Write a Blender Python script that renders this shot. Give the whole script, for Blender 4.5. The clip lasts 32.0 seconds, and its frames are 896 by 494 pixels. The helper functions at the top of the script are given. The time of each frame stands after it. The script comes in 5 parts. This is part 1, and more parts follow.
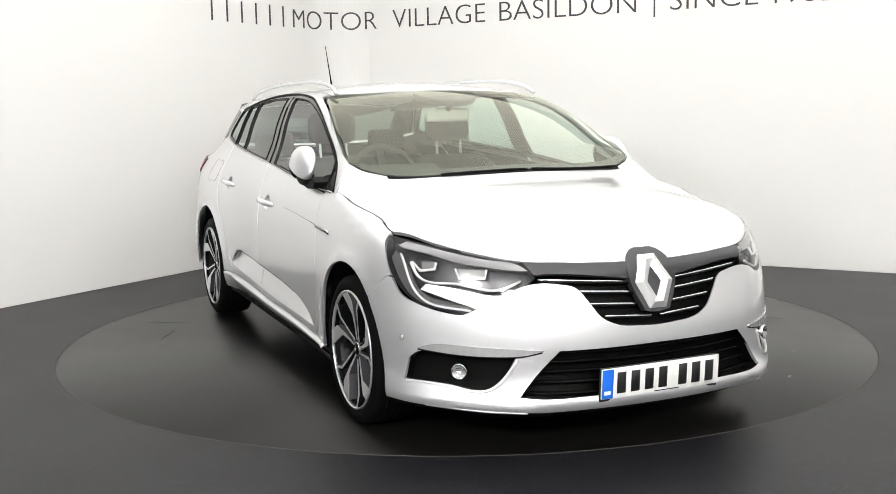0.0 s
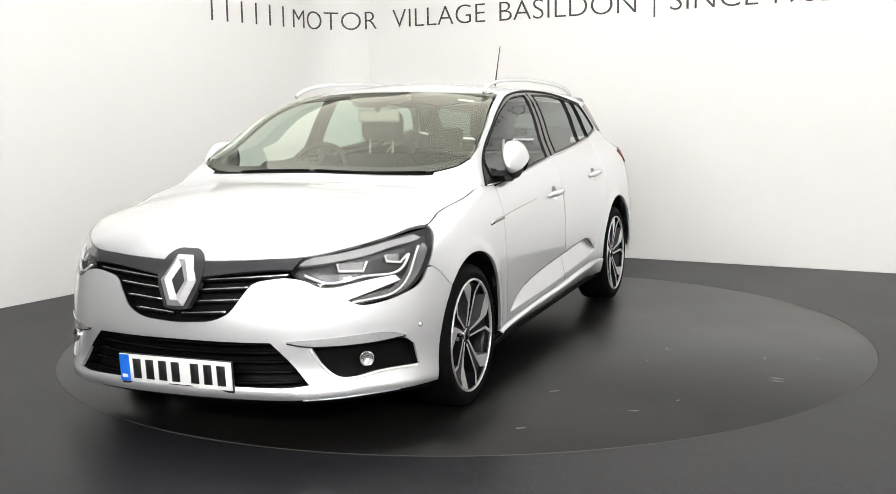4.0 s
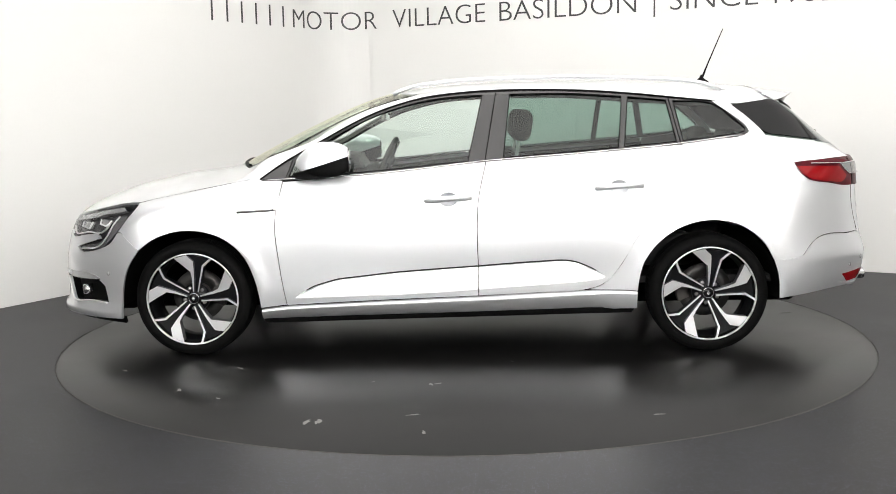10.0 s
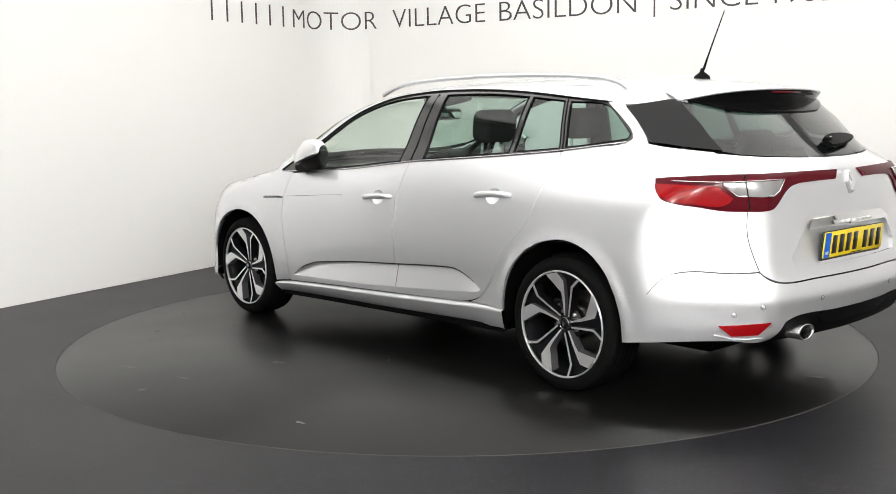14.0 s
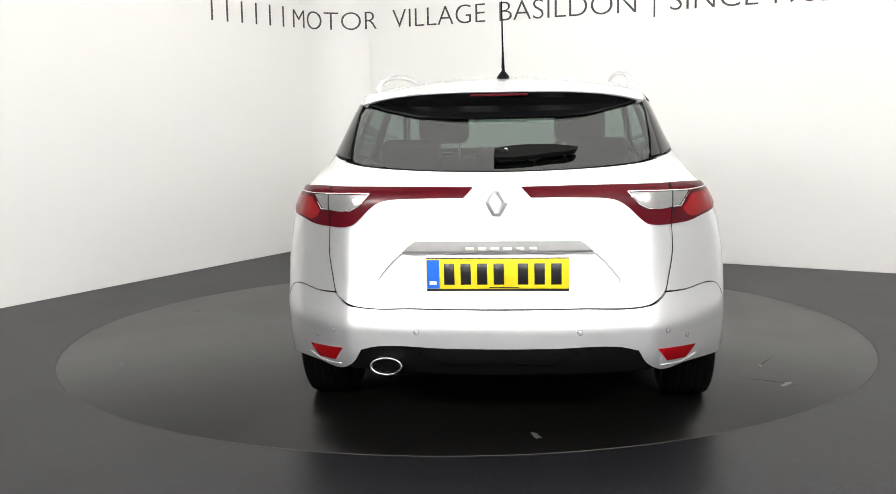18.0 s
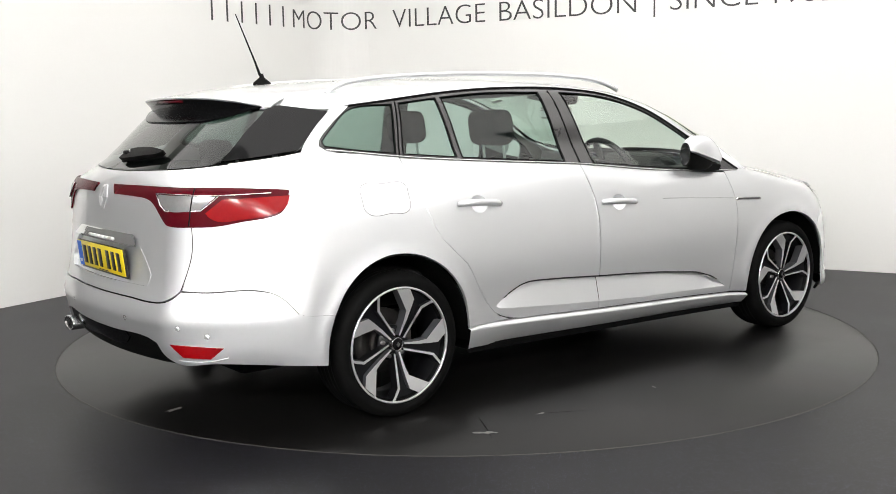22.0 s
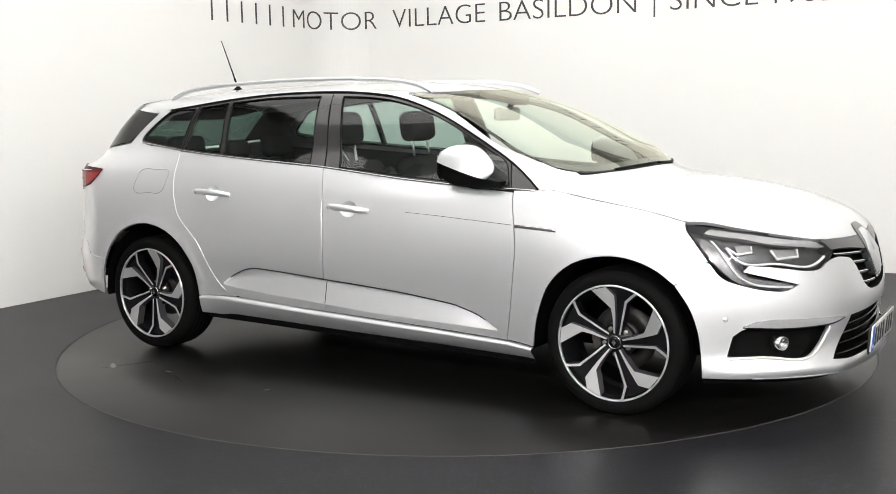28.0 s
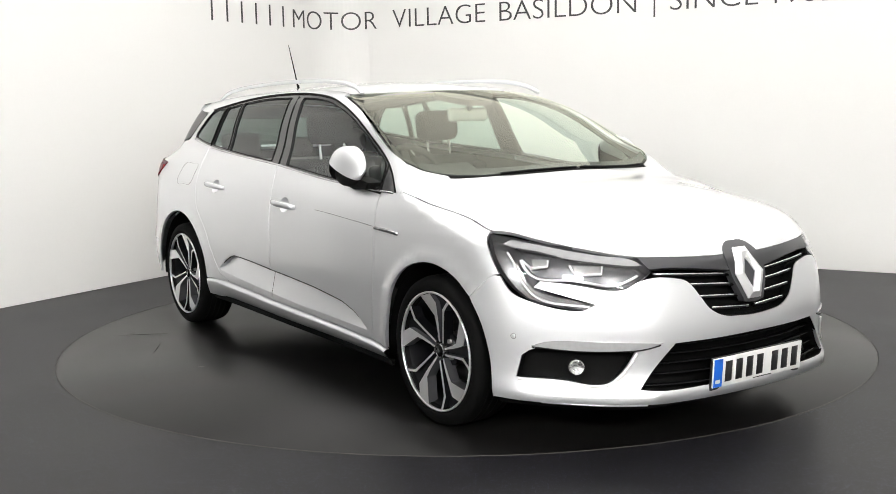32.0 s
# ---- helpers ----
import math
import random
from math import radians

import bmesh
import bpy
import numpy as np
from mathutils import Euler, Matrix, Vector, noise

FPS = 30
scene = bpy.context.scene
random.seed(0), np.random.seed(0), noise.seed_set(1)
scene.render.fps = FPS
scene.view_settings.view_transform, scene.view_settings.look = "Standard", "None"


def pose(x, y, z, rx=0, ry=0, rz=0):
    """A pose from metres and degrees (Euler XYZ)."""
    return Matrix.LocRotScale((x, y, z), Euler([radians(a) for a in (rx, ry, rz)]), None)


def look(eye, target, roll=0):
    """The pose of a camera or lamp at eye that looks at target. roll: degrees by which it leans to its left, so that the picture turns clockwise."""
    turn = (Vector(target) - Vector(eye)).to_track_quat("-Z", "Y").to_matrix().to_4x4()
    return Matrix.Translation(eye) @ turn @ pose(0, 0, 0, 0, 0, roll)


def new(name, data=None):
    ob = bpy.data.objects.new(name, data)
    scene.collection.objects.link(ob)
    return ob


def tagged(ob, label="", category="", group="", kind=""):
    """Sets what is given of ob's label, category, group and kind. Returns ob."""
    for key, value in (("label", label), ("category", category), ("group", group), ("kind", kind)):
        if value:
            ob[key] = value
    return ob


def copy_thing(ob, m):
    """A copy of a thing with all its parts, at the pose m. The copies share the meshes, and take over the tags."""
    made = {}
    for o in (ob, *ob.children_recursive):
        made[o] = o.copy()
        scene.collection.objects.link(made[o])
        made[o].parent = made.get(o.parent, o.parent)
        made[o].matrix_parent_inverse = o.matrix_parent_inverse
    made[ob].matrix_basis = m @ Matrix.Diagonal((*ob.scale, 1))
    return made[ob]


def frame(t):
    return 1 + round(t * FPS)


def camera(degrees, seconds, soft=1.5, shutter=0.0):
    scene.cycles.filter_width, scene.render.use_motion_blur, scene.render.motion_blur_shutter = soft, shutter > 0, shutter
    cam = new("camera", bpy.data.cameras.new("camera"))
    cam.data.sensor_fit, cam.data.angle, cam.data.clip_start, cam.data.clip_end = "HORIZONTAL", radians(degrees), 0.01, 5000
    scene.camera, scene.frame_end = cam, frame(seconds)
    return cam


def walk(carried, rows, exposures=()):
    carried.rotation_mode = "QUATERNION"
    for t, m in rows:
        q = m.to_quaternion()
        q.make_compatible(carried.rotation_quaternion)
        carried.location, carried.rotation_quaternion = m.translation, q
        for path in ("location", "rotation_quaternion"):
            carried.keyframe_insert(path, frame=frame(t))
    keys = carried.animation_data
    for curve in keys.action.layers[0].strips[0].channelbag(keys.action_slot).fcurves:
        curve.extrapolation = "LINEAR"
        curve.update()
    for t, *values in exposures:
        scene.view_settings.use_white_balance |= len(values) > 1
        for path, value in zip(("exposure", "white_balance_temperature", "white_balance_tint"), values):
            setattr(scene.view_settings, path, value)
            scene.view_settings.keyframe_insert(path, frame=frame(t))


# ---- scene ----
# A silver estate car turns once on a showroom turntable before a still camera.
# World: origin on the turntable's axis, z up; the car's own space: x forward from its rear axle, y to its left.
CAM_POSE = Matrix.Translation((0, -6.012, 1.280)) @ pose(0, 0, 0, 0, 0, 0.82) @ pose(0, 0, 0, 82.55, 0, 0) @ pose(0, 0, 0, 0, 0, -0.98)
cam = camera(46.36, 32.0, soft=0.8)
walk(cam, [(0, CAM_POSE), (32, CAM_POSE)], exposures=[(0, 0.0), (32, 0.0)])

CAR_ORIGIN = Vector((1.294, 0.295, 0))      # the turntable's axis in the car's space
TABLE_RADIUS = 2.245
TABLE_ROWS = [(0, -64.8), (0.5, -70.0), (1, -75.9), (2, -87.75), (3, -99.55), (4, -111.4), (5, -123.2), (6, -135.0), (7, -146.75), (8, -158.5),
              (9, -170.1), (10, -181.4), (11, -192.65), (12, -204.15), (13, -215.8), (14, -227.4), (15, -239.1), (16, -250.9), (17, -262.65),
              (18, -274.4), (19, -286.15), (20, -297.85), (21, -309.5), (22, -321.2), (23, -332.9), (24, -344.6), (25, -356.25), (26, -367.9),
              (27, -379.3), (28, -390.9), (29, -402.5), (29.5, -408.1), (30, -411.7), (30.5, -413.55), (31, -414.0), (31.5, -414.0), (32, -414.0)]

# ---- world, light, exposure ----
world = bpy.data.worlds.new("room_world")
world.use_nodes = True
world.node_tree.nodes["Background"].inputs[0].default_value = (0.8, 0.85, 0.9, 1)
world.node_tree.nodes["Background"].inputs[1].default_value = 0.02
scene.world = world
# ---- materials ----
def material(name, colour, rough=0.5, metal=0.0, coat=0.0, coat_rough=0.03, vary=0.06, grain=40.0, bump=0.0, bump_scale=200.0, stain=0.0,
             stain_scale=2.0, spec=0.5, emit=0.0, flake=0.0):
    """A Principled surface with colour variation at two scales, roughness variation and fine relief."""
    m = bpy.data.materials.new(name)
    m.use_nodes = True
    nt = m.node_tree
    n, link = nt.nodes, nt.links
    p = n["Principled BSDF"]
    p.inputs["Metallic"].default_value, p.inputs["Coat Weight"].default_value, p.inputs["Coat Roughness"].default_value = metal, coat, coat_rough
    p.inputs["Specular IOR Level"].default_value = spec
    co = n.new("ShaderNodeTexCoord")
    fine, broad = n.new("ShaderNodeTexNoise"), n.new("ShaderNodeTexNoise")
    fine.inputs["Scale"].default_value, fine.inputs["Detail"].default_value = grain, 4
    broad.inputs["Scale"].default_value, broad.inputs["Detail"].default_value = stain_scale, 5
    for t in (fine, broad):
        link.new(co.outputs["Object"], t.inputs["Vector"])
    both = n.new("ShaderNodeMath")
    both.operation = "MULTIPLY_ADD"
    both.inputs[1].default_value = vary
    both.inputs[2].default_value = 1 - vary / 2
    link.new(fine.outputs["Fac"], both.inputs[0])
    wide = n.new("ShaderNodeMath")
    wide.operation = "MULTIPLY_ADD"
    wide.inputs[1].default_value = stain
    wide.inputs[2].default_value = 1 - stain / 2
    link.new(broad.outputs["Fac"], wide.inputs[0])
    mul = n.new("ShaderNodeMath")
    mul.operation = "MULTIPLY"
    link.new(both.outputs[0], mul.inputs[0])
    link.new(wide.outputs[0], mul.inputs[1])
    tint = n.new("ShaderNodeVectorMath")
    tint.operation = "SCALE"
    tint.inputs[0].default_value = colour
    link.new(mul.outputs[0], tint.inputs["Scale"])
    link.new(tint.outputs[0], p.inputs["Base Color"])
    r = n.new("ShaderNodeMath")
    r.operation = "MULTIPLY_ADD"
    r.inputs[1].default_value = rough * 0.25
    r.inputs[2].default_value = rough * 0.875
    link.new(broad.outputs["Fac"], r.inputs[0])
    link.new(r.outputs[0], p.inputs["Roughness"])
    if bump or flake:
        b = n.new("ShaderNodeBump")
        b.inputs["Strength"].default_value, b.inputs["Distance"].default_value = bump or flake, 0.002 if bump else 0.0004
        g = n.new("ShaderNodeTexNoise")
        g.inputs["Scale"].default_value = bump_scale
        link.new(co.outputs["Object"], g.inputs["Vector"])
        link.new(g.outputs["Fac"], b.inputs["Height"])
        link.new(b.outputs["Normal"], p.inputs["Normal"])
    if emit:
        p.inputs["Emission Color"].default_value, p.inputs["Emission Strength"].default_value = (*colour, 1), emit
    return m


def glass(name, tint, gloss=(1.0, 1.0, 1.0), rough=0.0, base=0.045):
    """A clear pane: tinted pass-through with a mirror gloss that grows towards grazing angles."""
    m = bpy.data.materials.new(name)
    m.use_nodes = True
    n, link = m.node_tree.nodes, m.node_tree.links
    n.remove(n["Principled BSDF"])
    t, g, f, mix = n.new("ShaderNodeBsdfTransparent"), n.new("ShaderNodeBsdfGlossy"), n.new("ShaderNodeLayerWeight"), n.new("ShaderNodeMixShader")
    t.inputs[0].default_value = (*tint, 1)
    g.inputs["Roughness"].default_value = rough
    g.inputs["Color"].default_value = (*gloss, 1)
    f.inputs["Blend"].default_value = 0.5
    power, rise = n.new("ShaderNodeMath"), n.new("ShaderNodeMath")
    power.operation, rise.operation = "POWER", "MULTIPLY_ADD"
    power.inputs[1].default_value, rise.inputs[1].default_value, rise.inputs[2].default_value = 5.0, 0.9, base
    link.new(f.outputs["Facing"], power.inputs[0])
    link.new(power.outputs[0], rise.inputs[0])
    link.new(rise.outputs[0], mix.inputs[0])
    link.new(t.outputs[0], mix.inputs[1])
    link.new(g.outputs[0], mix.inputs[2])
    link.new(mix.outputs[0], n["Material Output"].inputs[0])
    return m


PAINT = material("silver_paint", (0.80, 0.808, 0.828), rough=0.42, metal=0.82, coat=1.0, coat_rough=0.02, vary=0.03, grain=900, stain=0.02)
BLACK_GLOSS = material("gloss_black", (0.004, 0.004, 0.0045), rough=0.15, spec=0.13, vary=0.1, grain=60)
BLACK_GLAZED = material("glazed_black", (0.006, 0.006, 0.0065), rough=0.08, spec=0.32, vary=0.1, grain=60)
BLACK = material("black_plastic", (0.003, 0.003, 0.003), spec=0.08, rough=0.5, vary=0.15, grain=300, bump=0.15, bump_scale=900)
DARK_GREY = material("satin_grey_trim", (0.028, 0.028, 0.030), rough=0.35, metal=0.0, spec=0.3, vary=0.08, grain=200)
PILLAR_BLACK = material("gloss_pillar_trim", (0.030, 0.029, 0.030), rough=0.16, spec=0.85, vary=0.06, grain=60)
BAND_GREY = material("satin_grille_band", (0.042, 0.042, 0.046), rough=0.3, metal=0.3, coat=0.4, coat_rough=0.12, vary=0.06, grain=200)
BROW = material("satin_lamp_brow", (0.34, 0.34, 0.35), rough=0.25, metal=0.65, vary=0.05, grain=90)
BRIGHT_CHROME = material("mirror_chrome", (0.78, 0.78, 0.79), rough=0.05, metal=1.0, vary=0.03)
POST = material("satin_headrest_post", (0.85, 0.85, 0.84), rough=0.35, metal=0.5, vary=0.03)
EDGING = material("worn_edging", (0.075, 0.07, 0.064), rough=0.5, metal=0.6, vary=0.6, grain=14, stain=0.6, stain_scale=1.2)
SENSOR_BROWN = material("brown_sensor_cover", (0.035, 0.022, 0.017), rough=0.5, vary=0.1, grain=90)
RUBBER = material("tyre_rubber", (0.004, 0.004, 0.004), spec=0.05, rough=0.65, vary=0.2, grain=80, bump=0.2, bump_scale=400, stain=0.2, stain_scale=8)
CHROME = material("chrome", (0.88, 0.88, 0.89), rough=0.14, metal=1.0, vary=0.03)
SATIN = material("satin_chrome", (0.62, 0.62, 0.63), rough=0.25, metal=1.0, vary=0.05)
RIM_CUT = material("machined_alloy", (0.80, 0.80, 0.81), rough=0.30, metal=0.8, vary=0.08, grain=300)
RIM_SIDE = material("grey_alloy_paint", (0.10, 0.10, 0.108), rough=0.35, metal=0.5, coat=0.3, vary=0.1)
DISC = material("dull_brake_steel", (0.05, 0.048, 0.046), rough=0.5, metal=0.7, vary=0.3, grain=30)
RIM_DARK = material("dark_alloy_paint", (0.005, 0.005, 0.006), rough=0.35, metal=0.0, spec=0.2, coat=0.0, vary=0.06)
STEEL = material("brake_steel", (0.35, 0.34, 0.33), rough=0.35, metal=1.0, vary=0.2, grain=30, stain=0.3, stain_scale=10)
CAST = material("cast_iron", (0.10, 0.09, 0.085), rough=0.7, metal=0.3, vary=0.3, grain=60)
FABRIC = material("seat_fabric", (0.012, 0.012, 0.013), rough=0.9, vary=0.3, grain=400, bump=0.5, bump_scale=600)
TRIM_DARK = material("dark_cabin_trim", (0.011, 0.011, 0.0115), rough=0.6, vary=0.15, grain=200, bump=0.2, bump_scale=700)
PILLAR_CLOTH = material("pale_pillar_lining", (0.26, 0.255, 0.235), rough=0.8, vary=0.06, grain=300)
TRIM_LIGHT = material("pale_cabin_trim", (0.42, 0.41, 0.38), rough=0.8, vary=0.06, grain=300)
RED_LENS = material("red_lens", (0.070, 0.002, 0.006), rough=0.25, spec=0.12, coat=0.05, vary=0.12, grain=35)
RED_BRIGHT = material("bright_red_lens", (0.24, 0.002, 0.004), rough=0.25, spec=0.2, coat=0.2, vary=0.15, grain=50)
LAMP_GREY = material("lamp_bezel_grey", (0.22, 0.22, 0.225), rough=0.22, metal=0.7, vary=0.1, grain=60)
INDICATOR = material("indicator_lens", (0.55, 0.55, 0.56), rough=0.22, metal=0.55, coat=0.5, vary=0.25, grain=60)
REVERSE = material("reversing_lens", (0.27, 0.27, 0.27), rough=0.2, metal=0.4, coat=0.6, vary=0.25, grain=80)
LAMP_DARK = material("lamp_housing_grey", (0.075, 0.075, 0.08), rough=0.25, metal=0.6, vary=0.1, grain=60)
LAMP_BLACK = material("lamp_black", (0.035, 0.035, 0.038), metal=0.3, rough=0.35, vary=0.1, grain=60)
GUIDE = material("light_guide", (0.78, 0.79, 0.80), rough=0.18, metal=0.3, coat=0.8, vary=0.05)
PLATE_WHITE = material("white_plate", (0.75, 0.75, 0.74), rough=0.3, coat=0.3, vary=0.03)
PLATE_YELLOW = material("yellow_plate", (0.78, 0.60, 0.015), rough=0.3, coat=0.3, vary=0.03)
PLATE_BLUE = material("blue_plate_band", (0.012, 0.13, 0.62), rough=0.3, coat=0.3, vary=0.05)
PLATE_BLACK = material("plate_black", (0.012, 0.012, 0.013), rough=0.35, vary=0.05)
WHITE_PAPER = material("white_sticker", (0.75, 0.75, 0.72), rough=0.6, vary=0.05)
PANE_SCREEN = glass("windscreen_glass", (0.86, 0.94, 0.87), (1.0, 0.99, 0.85), base=0.09)
PANE_FRONT = glass("green_tinted_glass", (0.89, 0.965, 0.93), base=0.07)
PANE_REAR = glass("privacy_glass", (0.45, 0.58, 0.53), base=0.055)
PANE_TAIL = glass("dark_privacy_glass", (0.15, 0.205, 0.185), base=0.075)
PANE_LAMP = glass("lamp_glass", (0.97, 0.97, 0.97), base=0.025)
MIRROR = material("mirror_glass", (0.9, 0.9, 0.9), rough=0.01, metal=1.0, vary=0.0)
WALL = material("white_wall_paint", (0.80, 0.795, 0.78), rough=0.55, vary=0.025, grain=60, bump=0.06, bump_scale=260, stain=0.03, stain_scale=0.8)
CEILING = material("ceiling_paint", (0.78, 0.78, 0.77), rough=0.8, vary=0.03, grain=30)
# for the unseen wall stretch that darkens reflections in the car
UNSEEN_GREY = material("unseen_side_grey", (0.14, 0.138, 0.135), rough=0.6, vary=0.05, grain=40, stain=0.1)
LETTER = material("grey_vinyl_letters", (0.045, 0.045, 0.047), rough=0.4, vary=0.05)
PANEL_LIGHT = material("light_diffuser", (1.0, 0.985, 0.955), rough=0.6, vary=0.0, emit=1.40)
# glow of the added fill lights behind the camera
FILL_GLOW = material("front_fill_glow", (1.0, 0.985, 0.96), rough=0.5, vary=0.0, emit=128.0)
LIGHT_FRAME = material("light_frame", (0.75, 0.75, 0.75), rough=0.4, vary=0.03)
SCUFF = material("pale_scuff", (0.15, 0.145, 0.14), rough=0.6, vary=0.5, grain=90)


def speckled_floor(name, colour, fleck, rough):
    """Dark safety vinyl with fine pale flecks and worn, cloudy sheen."""
    m = material(name, colour, rough=rough, spec=0.185, vary=0.6, grain=120, stain=0.4, stain_scale=1.3, bump=0.06, bump_scale=500)
    n, link = m.node_tree.nodes, m.node_tree.links
    p = n["Principled BSDF"]
    old = p.inputs["Base Color"].links[0].from_socket
    v = n.new("ShaderNodeTexVoronoi")
    v.inputs["Scale"].default_value = 150
    step = n.new("ShaderNodeMath")
    step.operation = "LESS_THAN"
    step.inputs[1].default_value = 0.31
    pick = n.new("ShaderNodeSeparateColor")
    rare = n.new("ShaderNodeMath")
    rare.operation = "GREATER_THAN"
    rare.inputs[1].default_value = 0.62
    both = n.new("ShaderNodeMath")
    both.operation = "MULTIPLY"
    mix = n.new("ShaderNodeMix")
    mix.data_type = "RGBA"
    mix.inputs["B"].default_value = (*fleck, 1)
    link.new(n["Texture Coordinate"].outputs["Object"], v.inputs["Vector"])
    link.new(v.outputs["Distance"], step.inputs[0])
    link.new(v.outputs["Color"], pick.inputs[0])
    link.new(pick.outputs[0], rare.inputs[0])
    link.new(step.outputs[0], both.inputs[0])
    link.new(rare.outputs[0], both.inputs[1])
    link.new(both.outputs[0], mix.inputs["Factor"])
    link.new(old, mix.inputs["A"])
    link.new(mix.outputs["Result"], p.inputs["Base Color"])
    return m


FLOOR = speckled_floor("speckled_vinyl_floor", (0.0070, 0.0067, 0.0075), (0.085, 0.085, 0.125), 0.40)
TABLE = material("turntable_vinyl", (0.0040, 0.0038, 0.0037), rough=0.31, spec=0.26, vary=0.5, grain=150, stain=0.35, stain_scale=1.6, bump=0.04, bump_scale=500)
# ---- the car's skin ----
# The skin is where four height fields meet with rounded edges: the flank y = flank(x, z), the top z = deck(x, y),
# the nose x = nose(y, z) and the tail x = tail(y, z). Every panel is an outline laid onto this skin.
def spline(xs, ys):
    """A smooth curve through the points (natural cubic), straight beyond its ends."""
    xs, ys = np.asarray(xs, float), np.asarray(ys, float)
    n, h = len(xs), np.diff(xs)
    a, b = np.zeros((n, n)), np.zeros(n)
    a[0, 0] = a[-1, -1] = 1
    for i in range(1, n - 1):
        a[i, i - 1:i + 2] = h[i - 1], 2 * (h[i - 1] + h[i]), h[i]
        b[i] = 6 * ((ys[i + 1] - ys[i]) / h[i] - (ys[i] - ys[i - 1]) / h[i - 1])
    m = np.linalg.solve(a, b)

    def at(x):
        x = np.asarray(x, float)
        i = np.clip(np.searchsorted(xs, x) - 1, 0, n - 2)
        c = np.clip(x, xs[0], xs[-1])
        p, q, k = xs[i + 1] - c, c - xs[i], h[i]
        v = (m[i] * p ** 3 + m[i + 1] * q ** 3) / (6 * k) + (ys[i] / k - m[i] * k / 6) * p + (ys[i + 1] / k - m[i + 1] * k / 6) * q
        slope = np.where(x > xs[-1], (ys[-1] - ys[-2]) / h[-1], (ys[1] - ys[0]) / h[0])
        return v + (x - c) * slope
    return at


FLANK_X = [-0.90, -0.50, 0.00, 0.60, 1.30, 2.10, 2.70, 3.10, 3.50]
FLANK_Z = [0.12, 0.24, 0.34, 0.44, 0.54, 0.66, 0.78, 0.88, 0.96, 1.10, 1.24, 1.36, 1.48]
FLANK_LOW = [
    [0.80, 0.83, 0.84, 0.835, 0.835, 0.84, 0.86, 0.86, 0.80],
    [0.85, 0.880, 0.888, 0.868, 0.868, 0.870, 0.893, 0.890, 0.85],
    [0.86, 0.890, 0.900, 0.877, 0.877, 0.881, 0.903, 0.897, 0.86],
    [0.865, 0.895, 0.905, 0.880, 0.879, 0.885, 0.907, 0.899, 0.87],
    [0.865, 0.896, 0.907, 0.8865, 0.8845, 0.8895, 0.908, 0.897, 0.87],
    [0.86, 0.892, 0.903, 0.8855, 0.8835, 0.8885, 0.905, 0.890, 0.86],
    [0.85, 0.876, 0.884, 0.874, 0.872, 0.876, 0.886, 0.862, 0.83]]
FLANK_HIGH = [
    [0.825, 0.848, 0.856, 0.852, 0.849, 0.846, 0.850, 0.820, 0.78],
    [0.785, 0.803, 0.815, 0.820, 0.815, 0.798, 0.808, 0.755, 0.70],
    [0.660, 0.685, 0.723, 0.746, 0.750, 0.722, 0.680, 0.640, 0.60],
    [0.560, 0.605, 0.662, 0.694, 0.699, 0.670, 0.620, 0.580, 0.54],
    [0.480, 0.540, 0.598, 0.632, 0.637, 0.610, 0.560, 0.520, 0.48],
    [0.380, 0.450, 0.510, 0.545, 0.550, 0.525, 0.480, 0.440, 0.40]]
FLANK_ROWS = [spline(FLANK_X, row) for row in FLANK_LOW + FLANK_HIGH]
BONNET = spline([2.30, 2.62, 2.78, 2.95, 3.10, 3.25, 3.38, 3.47, 3.54], [0.975, 0.968, 0.955, 0.935, 0.906, 0.866, 0.820, 0.780, 0.735])
GREEN = spline([-0.75, -0.62, -0.42, -0.20, 0.10, 0.50, 0.90, 1.20, 1.45, 1.65, 1.85, 2.10, 2.35, 2.60],
               [1.325, 1.343, 1.380, 1.407, 1.427, 1.440, 1.445, 1.440, 1.425, 1.395, 1.338, 1.232, 1.112, 0.985])
NOSE = spline([0.10, 0.17, 0.205, 0.235, 0.27, 0.34, 0.42, 0.50, 0.58, 0.66, 0.72, 0.80, 0.95],
              [3.500, 3.580, 3.630, 3.630, 3.612, 3.600, 3.604, 3.600, 3.585, 3.560, 3.532, 3.475, 3.330])
TAIL = spline([0.12, 0.22, 0.30, 0.36, 0.42, 0.465, 0.485, 0.505, 0.56, 0.62, 0.72, 0.82, 0.90, 0.98, 1.04, 1.12, 1.22, 1.28, 1.33, 1.45],
              [-0.780, -0.860, -0.912, -0.943, -0.955, -0.9615, -0.9635, -0.9605, -0.943, -0.928, -0.915, -0.905, -0.900, -0.884, -0.842, -0.748, -0.622, -0.551, -0.495, -0.370])
HUB_FRONT, HUB_REAR = (2.718, 0.308), (0.0, 0.310)


def flank(x, z):
    rows = np.array([f(x) for f in FLANK_ROWS])
    zs = np.array(FLANK_Z)
    slopes = np.gradient(rows, zs, axis=0)
    c = np.clip(z, zs[0], zs[-1])
    i = np.clip(np.searchsorted(zs, c) - 1, 0, len(zs) - 2)
    k = np.arange(rows.shape[1])
    h = zs[i + 1] - zs[i]
    s = (c - zs[i]) / h
    y = ((2 * s ** 3 - 3 * s ** 2 + 1) * rows[i, k] + (s ** 3 - 2 * s ** 2 + s) * h * slopes[i, k]
         + (3 * s ** 2 - 2 * s ** 3) * rows[i + 1, k] + (s ** 3 - s ** 2) * h * slopes[i + 1, k])
    for hx, hz in (HUB_FRONT, HUB_REAR):
        y = y + 0.010 * np.exp(-((np.hypot(x - hx, z - hz) - 0.375) / 0.035) ** 2)
    return y


